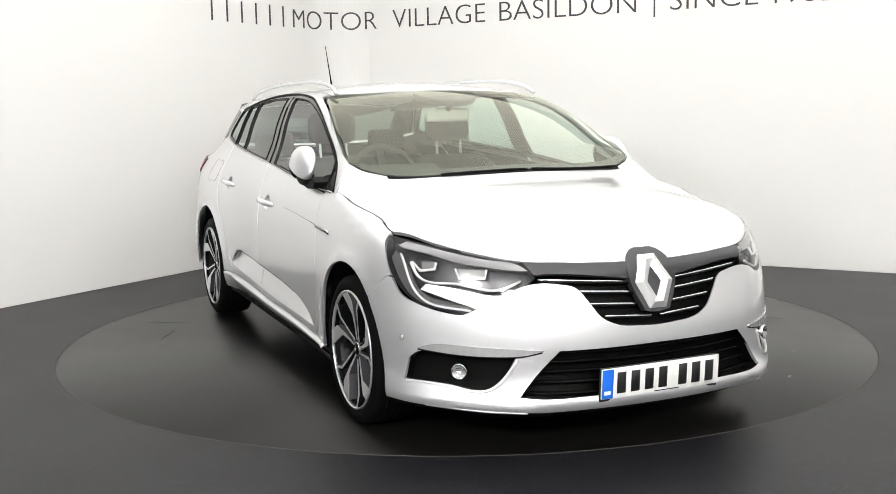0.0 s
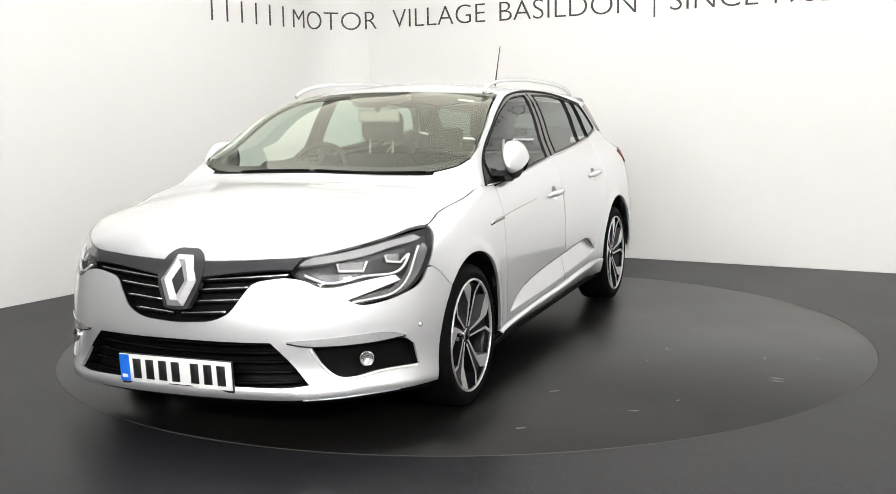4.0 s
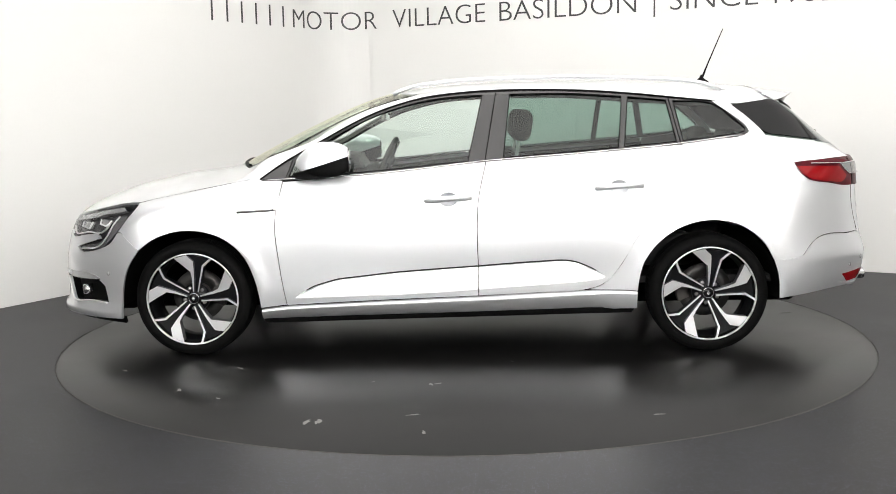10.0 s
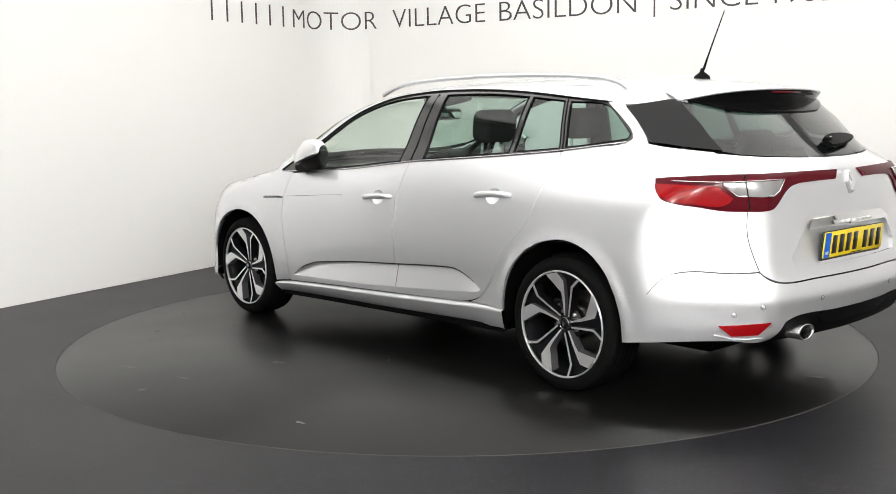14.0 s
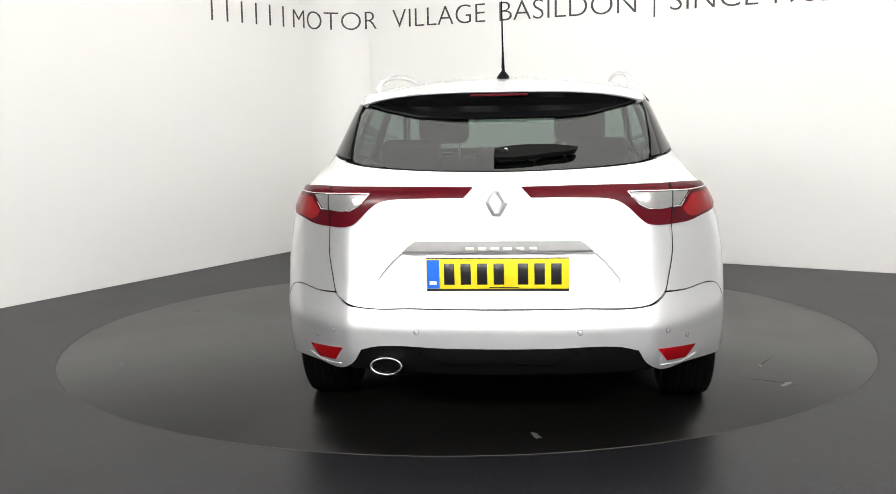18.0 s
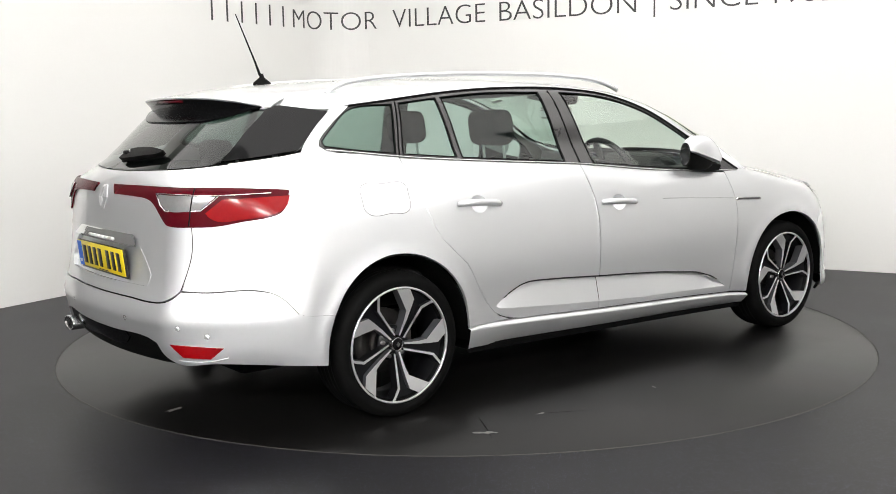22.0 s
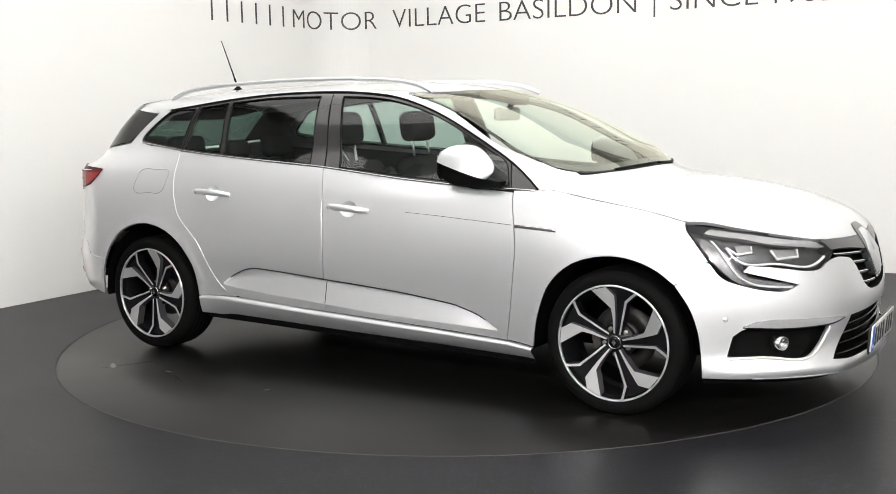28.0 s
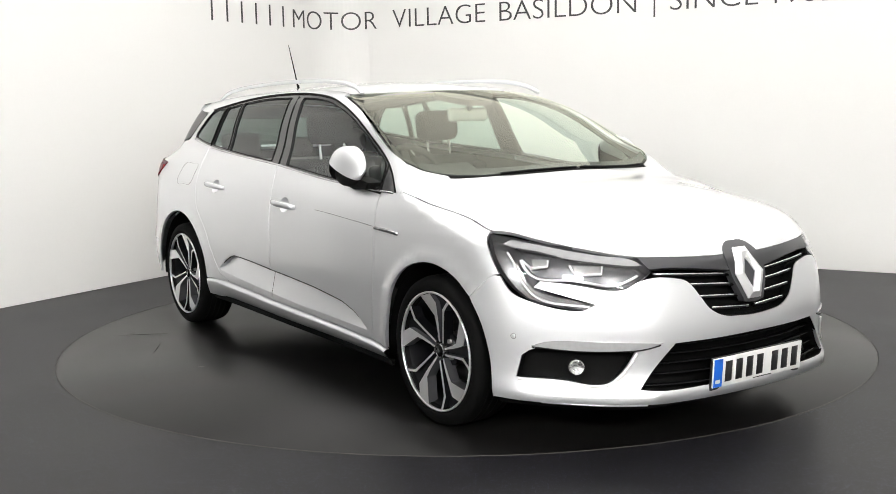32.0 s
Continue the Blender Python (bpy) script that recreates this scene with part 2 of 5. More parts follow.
def round_max(a, b, k):
    h = np.clip(k - np.abs(a - b), 0, None) / k
    return np.maximum(a, b) + h * h * k / 4


def deck(x, y):
    y = np.abs(y)
    bonnet = BONNET(x) - np.interp(x + 0.0 * y, [2.35, 2.50, 2.67, 2.76, 2.85], [0.028, 0.0375, 0.0565, 0.068, 0.075]) * (y / 0.7) ** 2.2
    xs = x + 0.0 * y
    crown = np.interp(xs, [-0.7, 0.0, 1.4, 1.9, 2.3, 2.6], [0.16, 0.15, 0.155, 0.145, 0.14, 0.30])
    green = GREEN(xs) - crown * y ** 2
    return round_max(bonnet, green, 0.045)


def nose(y, z):
    y = np.abs(y)
    return NOSE(z) - 0.055 * (y / 0.47) ** 2.2 - 1.15 * np.clip(y - 0.45, 0, None) ** 1.8


def tail(y, z):
    y = np.abs(y)
    wrap = np.interp(z + 0.0 * y, [0.99, 1.03, 1.08, 1.12, 1.20, 1.30], [0.0, 0.040, 0.078, 0.068, 0.045, 0.032])    # the rear glass wraps round
    return TAIL(z) + 0.055 * (y / 0.55) ** 2 + 1.7 * np.clip(y - 0.55, 0, None) ** 1.6 + wrap * (y / 0.55) ** 3


def skin(p):
    """Negative inside the body."""
    x, y, z = p[:, 0], np.abs(p[:, 1]), p[:, 2]
    side = y - flank(x, z)
    top = z - deck(x, y)
    ends = np.maximum(x - nose(y, z), tail(y, z) - x) * 0.8
    k = np.interp(x, [-0.6, 0.2, 1.6, 2.4, 2.85, 3.05], [0.05, 0.07, 0.045, 0.035, 0.04, 0.10])
    return round_max(round_max(side, top, k), ends, 0.07)


def skin_normal(p):
    n = np.stack([(skin(p + d) - skin(p - d)) for d in np.eye(3) * 0.002], 1)
    return n / np.maximum(np.linalg.norm(n, axis=1)[:, None], 1e-9)


def onto_skin(kind, a, b):
    """The skin's points for plan coordinates: 'side' (x, z), 'top' (x, y), 'nose' and 'tail' (angle in degrees round a post in the car, z),
    'front' and 'back' (y, z)."""
    a, b = np.asarray(a, float), np.asarray(b, float)
    o, zero = np.ones_like(a), np.zeros_like(a)
    if kind == "side":
        start, way, reach = np.stack([a, zero + 0.1, b], 1), np.stack([zero, o, zero], 1), 1.1
    elif kind == "top":
        start, way, reach = np.stack([a, b, zero + 0.4], 1), np.stack([zero, zero, o], 1), 1.4
    elif kind == "front":
        start, way, reach = np.stack([zero + 2.0, a, b], 1), np.stack([o, zero, zero], 1), 2.0
    elif kind == "back":
        start, way, reach = np.stack([zero + 0.4, a, b], 1), np.stack([-o, zero, zero], 1), 1.8
    else:
        r = np.radians(a)
        start = np.stack([zero + (2.75 if kind == "nose" else -0.05), zero, b], 1)
        way, reach = np.stack([np.cos(r), np.sin(r), zero], 1), 1.5
    lo, hi = zero + 0.0, zero + reach
    for _ in range(26):
        mid = (lo + hi) / 2
        inside = skin(start + mid[:, None] * way) < 0
        lo, hi = np.where(inside, mid, lo), np.where(inside, hi, mid)
    return start + lo[:, None] * way
# ---- mesh helpers ----
from mathutils.geometry import delaunay_2d_cdt


def mesh_of(name, verts, faces, mat, smooth=False, normals=None):
    me = bpy.data.meshes.new(name)
    me.from_pydata([tuple(float(c) for c in v) for v in verts], [], [tuple(f) for f in faces])
    me.validate()
    if smooth:
        me.shade_smooth()
    if normals is not None and len(normals) == len(me.vertices):
        me.normals_split_custom_set_from_vertices([tuple(float(c) for c in v) for v in normals])
    if mat:
        me.materials.append(mat)
    return me


def part(name, bm, mat, parent, label=""):
    """Links a bmesh, or a finished mesh, as one mesh object under a thing or under a part."""
    if isinstance(bm, bmesh.types.BMesh):
        me = bpy.data.meshes.new(name)
        bm.to_mesh(me)
        bm.free()
        me.materials.append(mat)
    else:
        me = bm
    ob = new(name, me)
    if parent is not None:
        ob.parent = parent
    return tagged(ob, label)


def box(lo, hi, bevel=0.0, m=None, segments=2):
    bm = bmesh.new()
    bmesh.ops.create_cube(bm, size=1)
    lo, hi = Vector(lo), Vector(hi)
    for v in bm.verts:
        v.co = Vector([lo[i] + (v.co[i] + 0.5) * (hi[i] - lo[i]) for i in range(3)])
    if bevel:
        bmesh.ops.bevel(bm, geom=bm.edges[:], offset=bevel, segments=segments, affect="EDGES", profile=0.5)
        for f in bm.faces:
            f.smooth = True
    if m:
        bm.transform(m)
    return bm


def spin(profile, count=48, axis="y", m=None, closed=True):
    """A turned form: (radius, along) points swept round an axis."""
    bm = bmesh.new()
    rings = []
    for i in range(count):
        a = 2 * math.pi * i / count
        c, s = math.cos(a), math.sin(a)
        ring = []
        for r, h in profile:
            co = {"y": (r * c, h, r * s), "z": (r * c, r * s, h), "x": (h, r * c, r * s)}[axis]
            ring.append(bm.verts.new(co))
        rings.append(ring)
    for i in range(count):
        p, q = rings[i], rings[(i + 1) % count]
        for j in range(len(profile) - 1):
            bm.faces.new((p[j], p[j + 1], q[j + 1], q[j]))
        if closed:
            bm.faces.new((p[-1], p[0], q[0], q[-1]))
    bmesh.ops.remove_doubles(bm, verts=bm.verts[:], dist=1e-5)
    bmesh.ops.recalc_face_normals(bm, faces=bm.faces[:])
    for f in bm.faces:
        f.smooth = True
    if m:
        bm.transform(m)
    return bm


def tube(points, radius, sides=10, flat=1.0, closed_ends=True, taper=None):
    """A rounded bar along points. flat: height over width; taper: the radius factor along it."""
    bm = bmesh.new()
    pts = [Vector(p) for p in points]
    rings = []
    for i, p in enumerate(pts):
        d = (pts[min(i + 1, len(pts) - 1)] - pts[max(i - 1, 0)]).normalized()
        side = d.cross(Vector((0, 0, 1)))
        side = side.normalized() if side.length > 1e-4 else Vector((1, 0, 0))
        up = side.cross(d).normalized()
        r = radius * (taper[i] if taper else 1)
        rings.append([bm.verts.new(p + (side * math.cos(2 * math.pi * k / sides) + up * flat * math.sin(2 * math.pi * k / sides)) * r) for k in range(sides)])
    for a, b in zip(rings[:-1], rings[1:]):
        for k in range(sides):
            bm.faces.new((a[k], a[(k + 1) % sides], b[(k + 1) % sides], b[k]))
    if closed_ends:
        bm.faces.new(rings[0][::-1])
        bm.faces.new(rings[-1])
    bmesh.ops.recalc_face_normals(bm, faces=bm.faces[:])
    for f in bm.faces:
        f.smooth = True
    return bm


def prism(outline, lo, hi, axis="y", bevel=0.0, m=None):
    """A flat outline given depth along an axis. Outline points are (x, z) for y, (y, z) for x, (x, y) for z."""
    bm = bmesh.new()
    def at(a, b, h):
        return {"y": (a, h, b), "x": (h, a, b), "z": (a, b, h)}[axis]
    low = [bm.verts.new(at(a, b, lo)) for a, b in outline]
    high = [bm.verts.new(at(a, b, hi)) for a, b in outline]
    n = len(outline)
    bm.faces.new(low)
    bm.faces.new(high[::-1])
    for i in range(n):
        bm.faces.new((low[i], high[i], high[(i + 1) % n], low[(i + 1) % n]))
    bmesh.ops.recalc_face_normals(bm, faces=bm.faces[:])
    if bevel:
        bmesh.ops.bevel(bm, geom=bm.edges[:], offset=bevel, segments=2, affect="EDGES", profile=0.5)
    if m:
        bm.transform(m)
    return bm


def mirrored(bm):
    """A copy of a bmesh on the car's other side."""
    c = bm.copy()
    for v in c.verts:
        v.co.y = -v.co.y
    bmesh.ops.reverse_faces(c, faces=c.faces[:])
    return c


def both_sides(name, bm, mat, parent, label=""):
    other = mirrored(bm)
    return part(name, bm, mat, parent, label), part(name, other, mat, parent, label)


# outlines on the skin
def S(*pairs):
    a = np.array(pairs, float)
    return list(onto_skin("side", a[:, 0], a[:, 1]))


def F(*pairs):
    a = np.array(pairs, float)
    return list(onto_skin("front", a[:, 0], a[:, 1]))


def B(*pairs):
    a = np.array(pairs, float)
    return list(onto_skin("back", a[:, 0], a[:, 1]))


def T(*pairs):
    a = np.array(pairs, float)
    return list(onto_skin("top", a[:, 0], a[:, 1]))


WRAP = 0.0157


def flatten(kind, pts):
    p = np.array(pts)
    if kind == "side":
        return p[:, [0, 2]]
    if kind == "top":
        return p[:, [0, 1]]
    if kind in ("front", "back"):
        return p[:, [1, 2]]
    if kind == "ring":
        return np.stack([p[:, 0], np.arctan2(p[:, 2] - 0.85, p[:, 1]) * 0.6], 1)
    cx = 2.75 if kind == "nose" else -0.05
    a = np.degrees(np.arctan2(p[:, 1], p[:, 0] - cx))
    if kind == "tail":
        a = np.where(a < 0, a + 360, a)
    return np.stack([a * WRAP, p[:, 2]], 1)


def unflatten(kind, uv):
    if kind == "ring":
        a = uv[:, 1] / 0.6
        zero = np.zeros(len(uv))
        start, way = np.stack([uv[:, 0], zero, zero + 0.85], 1), np.stack([zero, np.cos(a), np.sin(a)], 1)
        lo, hi = zero + 0.1, zero + 1.3
        for _ in range(26):
            mid = (lo + hi) / 2
            inside = skin(start + mid[:, None] * way) < 0
            lo, hi = np.where(inside, mid, lo), np.where(inside, hi, mid)
        return start + lo[:, None] * way
    if kind in ("nose", "tail"):
        return onto_skin(kind, uv[:, 0] / WRAP, uv[:, 1])
    return onto_skin(kind, uv[:, 0], uv[:, 1])


def fair(pts, step=0.018, sharp=38):
    """A closed outline drawn smoothly through the points, with corners kept where it turns sharply."""
    p = np.array(pts, float)
    n = len(p)
    corner = []
    for i in range(n):
        a, b = p[i] - p[i - 1], p[(i + 1) % n] - p[i]
        turn = abs(math.degrees(math.atan2(a[0] * b[1] - a[1] * b[0], a @ b)))
        corner.append(turn > sharp)
    out = []
    for i in range(n):
        j = (i + 1) % n
        p0, p1, p2, p3 = p[i - 1], p[i], p[j], p[(j + 1) % n]
        length = np.linalg.norm(p2 - p1)
        def unit(v):
            return v / max(np.linalg.norm(v), 1e-9)
        m1 = (p2 - p1) if corner[i] else unit(unit(p1 - p0) + unit(p2 - p1)) * length
        m2 = (p2 - p1) if corner[j] else unit(unit(p2 - p1) + unit(p3 - p2)) * length
        k = max(1, int(math.ceil(length / step)))
        for s in np.arange(k) / k:
            out.append((2 * s ** 3 - 3 * s ** 2 + 1) * p1 + (s ** 3 - 2 * s ** 2 + s) * m1 + (3 * s ** 2 - 2 * s ** 3) * p2 + (s ** 3 - s ** 2) * m2)
    return np.array(out)


def within(q, poly):
    x, y = q[:, 0], q[:, 1]
    inside = np.zeros(len(q), bool)
    for (x1, y1), (x2, y2) in zip(poly, np.roll(poly, -1, 0)):
        if y1 != y2:
            inside ^= ((y1 > y) != (y2 > y)) & (x < (x2 - x1) * (y - y1) / (y2 - y1) + x1)
    return inside


def panel_mesh(kind, outline, mat, holes=(), offset=0.0, skirt=0.014, grid=0.035, step=0.018, sharp=38, flip=False, name="panel"):
    """An outline of points on the skin, filled with a fine net that lies on the skin, with its edge turned inwards."""
    loop = fair(flatten(kind, outline), step, sharp)
    rims = [fair(flatten(kind, h), step, sharp) for h in holes]
    lo, hi = loop.min(0), loop.max(0)
    gx, gy = np.meshgrid(np.arange(lo[0], hi[0], grid), np.arange(lo[1], hi[1], grid))
    q = np.stack([gx.ravel() + 0.25 * grid * (np.round(gy.ravel() / grid) % 2), gy.ravel()], 1)
    keep = within(q, loop)
    allrim = np.vstack([loop] + rims)
    for r in rims:
        keep &= ~within(q, r)
    q = q[keep]
    if len(q):
        d = np.sqrt(((q[:, None, :] - allrim[None, :, :]) ** 2).sum(2)).min(1)
        q = q[d > grid * 0.4]
    pts = np.vstack([allrim, q])
    edges, start = [], 0
    for r in [loop] + rims:
        edges += [(start + i, start + (i + 1) % len(r)) for i in range(len(r))]
        start += len(r)
    vs, es, fs, *_ = delaunay_2d_cdt([Vector(v) for v in pts], edges, [], 0, 1e-6)
    uv = np.array([v[:] for v in vs])
    tri = np.array([list(f) for f in fs if len(f) == 3])
    mid = uv[tri].mean(1)
    ok = within(mid, loop)
    for r in rims:
        ok &= ~within(mid, r)
    tri = tri[ok]
    co = unflatten(kind, uv)
    no = skin_normal(co)
    fn = np.cross(co[tri[:, 1]] - co[tri[:, 0]], co[tri[:, 2]] - co[tri[:, 0]])
    if (fn * no[tri[:, 0]]).sum(1).mean() < 0:
        tri = tri[:, ::-1]
    co = co + no * offset
    verts, normals, faces = list(co), list(no), [tuple(t) for t in tri]
    if skirt:
        count = {}
        for t in tri:
            for a, b in ((t[0], t[1]), (t[1], t[2]), (t[2], t[0])):
                count[(a, b)] = 1
        rim = [(a, b) for a, b in count if (b, a) not in count]
        at = {}
        for a, b in rim:
            for v in (a, b):
                if v not in at:
                    at[v] = (len(verts), len(verts) + 1)
                    verts += [co[v], co[v] - no[v] * skirt]
                    normals += [np.zeros(3), np.zeros(3)]
        faces += [(at[b][0], at[a][0], at[a][1], at[b][1]) for a, b in rim]
    verts, normals = np.array(verts), np.array(normals)
    if flip:
        verts, normals = verts * (1, -1, 1), normals * (1, -1, 1)
        faces = [f[::-1] for f in faces]
    return mesh_of(name, verts, faces, mat, True, normals)


def mirror_outline(half):
    """A whole outline from its left half, which starts and ends on the middle line."""
    return list(half) + [p * np.array((1, -1, 1)) for p in reversed(half) if abs(p[1]) > 1e-4]


def panel(name, kind, outline, mat, parent, sides=2, label="", **more):
    """One panel, or the same on both sides of the car."""
    obs = []
    for flip in ((False, True) if sides == 2 else (False,)):
        obs.append(part(name, panel_mesh(kind, outline, mat, flip=flip, name=name, **more), None, parent, label))
    return obs


def strips(rows, smooth_along=True, weld=False):
    """Bands between neighbouring rows of points, each band with its own sharp edges."""
    bm = bmesh.new()
    for p, q in zip(rows[:-1], rows[1:]):
        a = [bm.verts.new(tuple(v)) for v in p]
        b = [bm.verts.new(tuple(v)) for v in q]
        for i in range(len(a) - 1):
            f = bm.faces.new((a[i], a[i + 1], b[i + 1], b[i]))
            f.smooth = smooth_along
    if weld:
        bmesh.ops.remove_doubles(bm, verts=bm.verts[:], dist=1e-6)
    return bm
# ---- the room ----
CORNER = Vector((-1.196, 4.315, 0))
ALONG_L = Vector((-math.cos(radians(60.4)), -math.sin(radians(60.4)), 0))     # from the corner along one wall
ALONG_R = Vector((math.cos(radians(29.23)), -math.sin(radians(29.23)), 0))    # and along the other
ROOM_L, ROOM_R, ROOM_H, CORNER_R = 12.0, 9.5, 3.3, 0.42


def in_room(a, b, z=0.0):
    return CORNER + ALONG_L * a + ALONG_R * b + Vector((0, 0, z))


def wall_point(s, z, out=0.0):
    """A point on the two back walls and the rounded corner between them; s is the length along them, 0 at the corner's middle."""
    half = CORNER_R * math.pi / 4
    if abs(s) >= half:
        d = CORNER_R + abs(s) - half
        p = (d, out) if s < 0 else (out, d)
    else:
        t = math.pi / 4 + s / CORNER_R
        r = CORNER_R - out
        p = (CORNER_R - r * math.sin(t), CORNER_R - r * math.cos(t))
    return in_room(p[0], p[1], z)


def build_room():
    # floor with a round opening for the turntable
    edge = [in_room(0, 0), in_room(0, ROOM_R), in_room(ROOM_L, ROOM_R), in_room(ROOM_L, 0)]
    bm = bmesh.new()
    n, rings = 128, []
    for r in (TABLE_RADIUS + 0.0015, TABLE_RADIUS + 0.004, 2.6):
        rings.append([bm.verts.new((r * math.cos(2 * math.pi * i / n), r * math.sin(2 * math.pi * i / n), -0.002 if r < TABLE_RADIUS + 0.002 else 0)) for i in range(n)])
    for a, b in zip(rings[:-1], rings[1:]):
        for i in range(n):
            bm.faces.new((a[i], b[i], b[(i + 1) % n], a[(i + 1) % n]))
    pit = [bm.verts.new((v.co.x, v.co.y, -0.08)) for v in rings[0]]
    for i in range(n):
        bm.faces.new((pit[i], rings[0][i], rings[0][(i + 1) % n], pit[(i + 1) % n]))
    far = []
    lim = [(edge[i], edge[(i + 1) % 4]) for i in range(4)]
    for i in range(n):
        d = Vector((math.cos(2 * math.pi * i / n), math.sin(2 * math.pi * i / n), 0))
        best = 99.0
        for p, q in lim:
            e = q - p
            den = d.x * e.y - d.y * e.x
            if abs(den) > 1e-9:
                k = (p.x * e.y - p.y * e.x) / den
                w = (p.x * d.y - p.y * d.x) / den
                if k > 0 and -1e-6 <= w <= 1 + 1e-6:
                    best = min(best, k)
        far.append(bm.verts.new(d * (best + 0.3)))
    for i in range(n):
        bm.faces.new((rings[2][i], far[i], far[(i + 1) % n], rings[2][(i + 1) % n]))
    floor = part("floor", bm, FLOOR, None)
    tagged(floor, "dark grey speckled safety vinyl floor", "floor", kind="structure")

    def curved_wall(name, s0, s1, label, mat=WALL):
        m = bmesh.new()
        half = CORNER_R * math.pi / 4
        ss = sorted({s0, s1, *[x for x in np.linspace(-half, half, 17) if s0 <= x <= s1]})
        cols = []
        for s in ss:
            cols.append([m.verts.new(wall_point(s, z, o)) for z, o in ((0.003, 0), (ROOM_H, 0), (ROOM_H, -0.12), (0.003, -0.12))])
        for a, b in zip(cols[:-1], cols[1:]):
            for k in range(4):
                m.faces.new((a[k], b[k], b[(k + 1) % 4], a[(k + 1) % 4]))
        m.faces.new(cols[0])
        m.faces.new(cols[-1][::-1])
        bmesh.ops.recalc_face_normals(m, faces=m.faces[:])
        w = part(name, m, mat, None)
        tagged(w, label, "wall", kind="structure")
        return w

    curved_wall("wall_back", -4.6, ROOM_R - 0.3, "plain white painted wall running round a curved corner")
    # unseen stretch, added grey to stand in for a darker side of the room
    curved_wall("unseen_wall_left", -(ROOM_L - 0.3), -4.604, "unseen grey wall stretch added to darken the car's reflections", UNSEEN_GREY)
    for name, a, b in (("wall_front", (ROOM_L, -0.1), (ROOM_L + 0.12, ROOM_R + 0.1)), ("wall_side", (-0.1, ROOM_R), (ROOM_L, ROOM_R + 0.12))):
        m = bmesh.new()
        low = [m.verts.new(in_room(u, v, 0.003)) for u, v in (a, (b[0], a[1]), b, (a[0], b[1]))]
        high = [m.verts.new(v.co + Vector((0, 0, ROOM_H))) for v in low]
        m.faces.new(low)
        m.faces.new(high)
        for i in range(4):
            m.faces.new((low[i], low[(i + 1) % 4], high[(i + 1) % 4], high[i]))
        bmesh.ops.recalc_face_normals(m, faces=m.faces[:])
        tagged(part(name, m, WALL, None), "plain white painted wall behind the camera", "wall", kind="structure")
    m = bmesh.new()
    low = [m.verts.new(in_room(u, v, ROOM_H)) for u, v in ((-0.3, -0.3), (ROOM_L + 0.2, -0.3), (ROOM_L + 0.2, ROOM_R + 0.2), (-0.3, ROOM_R + 0.2))]
    high = [m.verts.new(v.co + Vector((0, 0, 0.15))) for v in low]
    m.faces.new(low)
    m.faces.new(high)
    for i in range(4):
        m.faces.new((low[i], low[(i + 1) % 4], high[(i + 1) % 4], high[i]))
    bmesh.ops.recalc_face_normals(m, faces=m.faces[:])
    tagged(part("ceiling", m, CEILING, None), "plain white ceiling", "ceiling", kind="structure")


def build_lights():
    """One glowing stretched ceiling over the turntable, in a thin frame."""
    lamp = new("ceiling_light")
    tagged(lamp, "wide glowing white stretched ceiling light in a thin frame", "ceiling light")
    plan = [(1.2, 0.4), (6.4, 0.4), (6.4, 7.8), (0.4, 7.8), (0.4, 1.2), (1.2, 1.2)]
    low, high = ROOM_H - 0.045, ROOM_H - 0.010
    bm = bmesh.new()
    under = [bm.verts.new(in_room(a, b, low)) for a, b in plan]
    over = [bm.verts.new(in_room(a, b, high)) for a, b in plan]
    bm.faces.new(under)
    bm.faces.new(over[::-1])
    for i in range(len(plan)):
        j = (i + 1) % len(plan)
        bm.faces.new((under[i], over[i], over[j], under[j]))
    bmesh.ops.recalc_face_normals(bm, faces=bm.faces[:])
    part("diffuser", bm, PANEL_LIGHT, lamp, "glowing white diffuser")
    for i in range(len(plan)):
        p, q = in_room(*plan[i], ROOM_H - 0.026), in_room(*plan[(i + 1) % len(plan)], ROOM_H - 0.026)
        part("frame", tube([p, q], 0.022, 6), LIGHT_FRAME, lamp)


def build_front_fill():
    """Unseen flood lights added as fill behind the camera, hung from the ceiling and aimed at the turntable."""
    lamp = new("front_fill_light")
    tagged(lamp, "unseen black boxed flood light added as fill behind the camera", "flood light", "flood lights")
    part("glow", box((-0.48, -0.20, -0.012), (0.48, 0.20, 0.0)), FILL_GLOW, lamp, "glowing front glass")
    part("housing", box((-0.52, -0.24, 0.002), (0.52, 0.24, 0.12), 0.01), BLACK, lamp)
    part("yoke", tube([(0, 0, 0.11), (0, 0.10, 0.42)], 0.015, 8), BLACK, lamp)
    spots = [(-3.4, -6.6), (-1.2, -7.6), (1.2, -7.6), (3.4, -6.8)]
    for i, (x, y) in enumerate(spots):
        m = look((x, y, 2.75), (0, 0, 0.7))
        if i == 0:
            lamp.matrix_basis = m
        else:
            copy_thing(lamp, m)


def build_turntable():
    table = new("turntable")
    tagged(table, "round dark vinyl covered turntable set flush in the floor", "turntable")
    n = 128
    part("disc", spin([(0.0, -0.06), (TABLE_RADIUS - 0.0028, -0.06), (TABLE_RADIUS - 0.0028, -0.002), (TABLE_RADIUS - 0.005, 0.0), (0.0, 0.0)], n, "z", closed=False), TABLE, table)
    part("edge_trim", spin([(TABLE_RADIUS - 0.0035, -0.03), (TABLE_RADIUS + 0.0015, -0.03), (TABLE_RADIUS + 0.0005, 0.0008), (TABLE_RADIUS - 0.0025, 0.0008)], n, "z"), EDGING, table, "thin worn metal edging")
    return table


build_room()
build_lights()
build_front_fill()
turntable = build_turntable()
# ---- the car ----
car = new("estate_car")
tagged(car, "silver estate car with privacy glass and two-tone alloy wheels", "car")

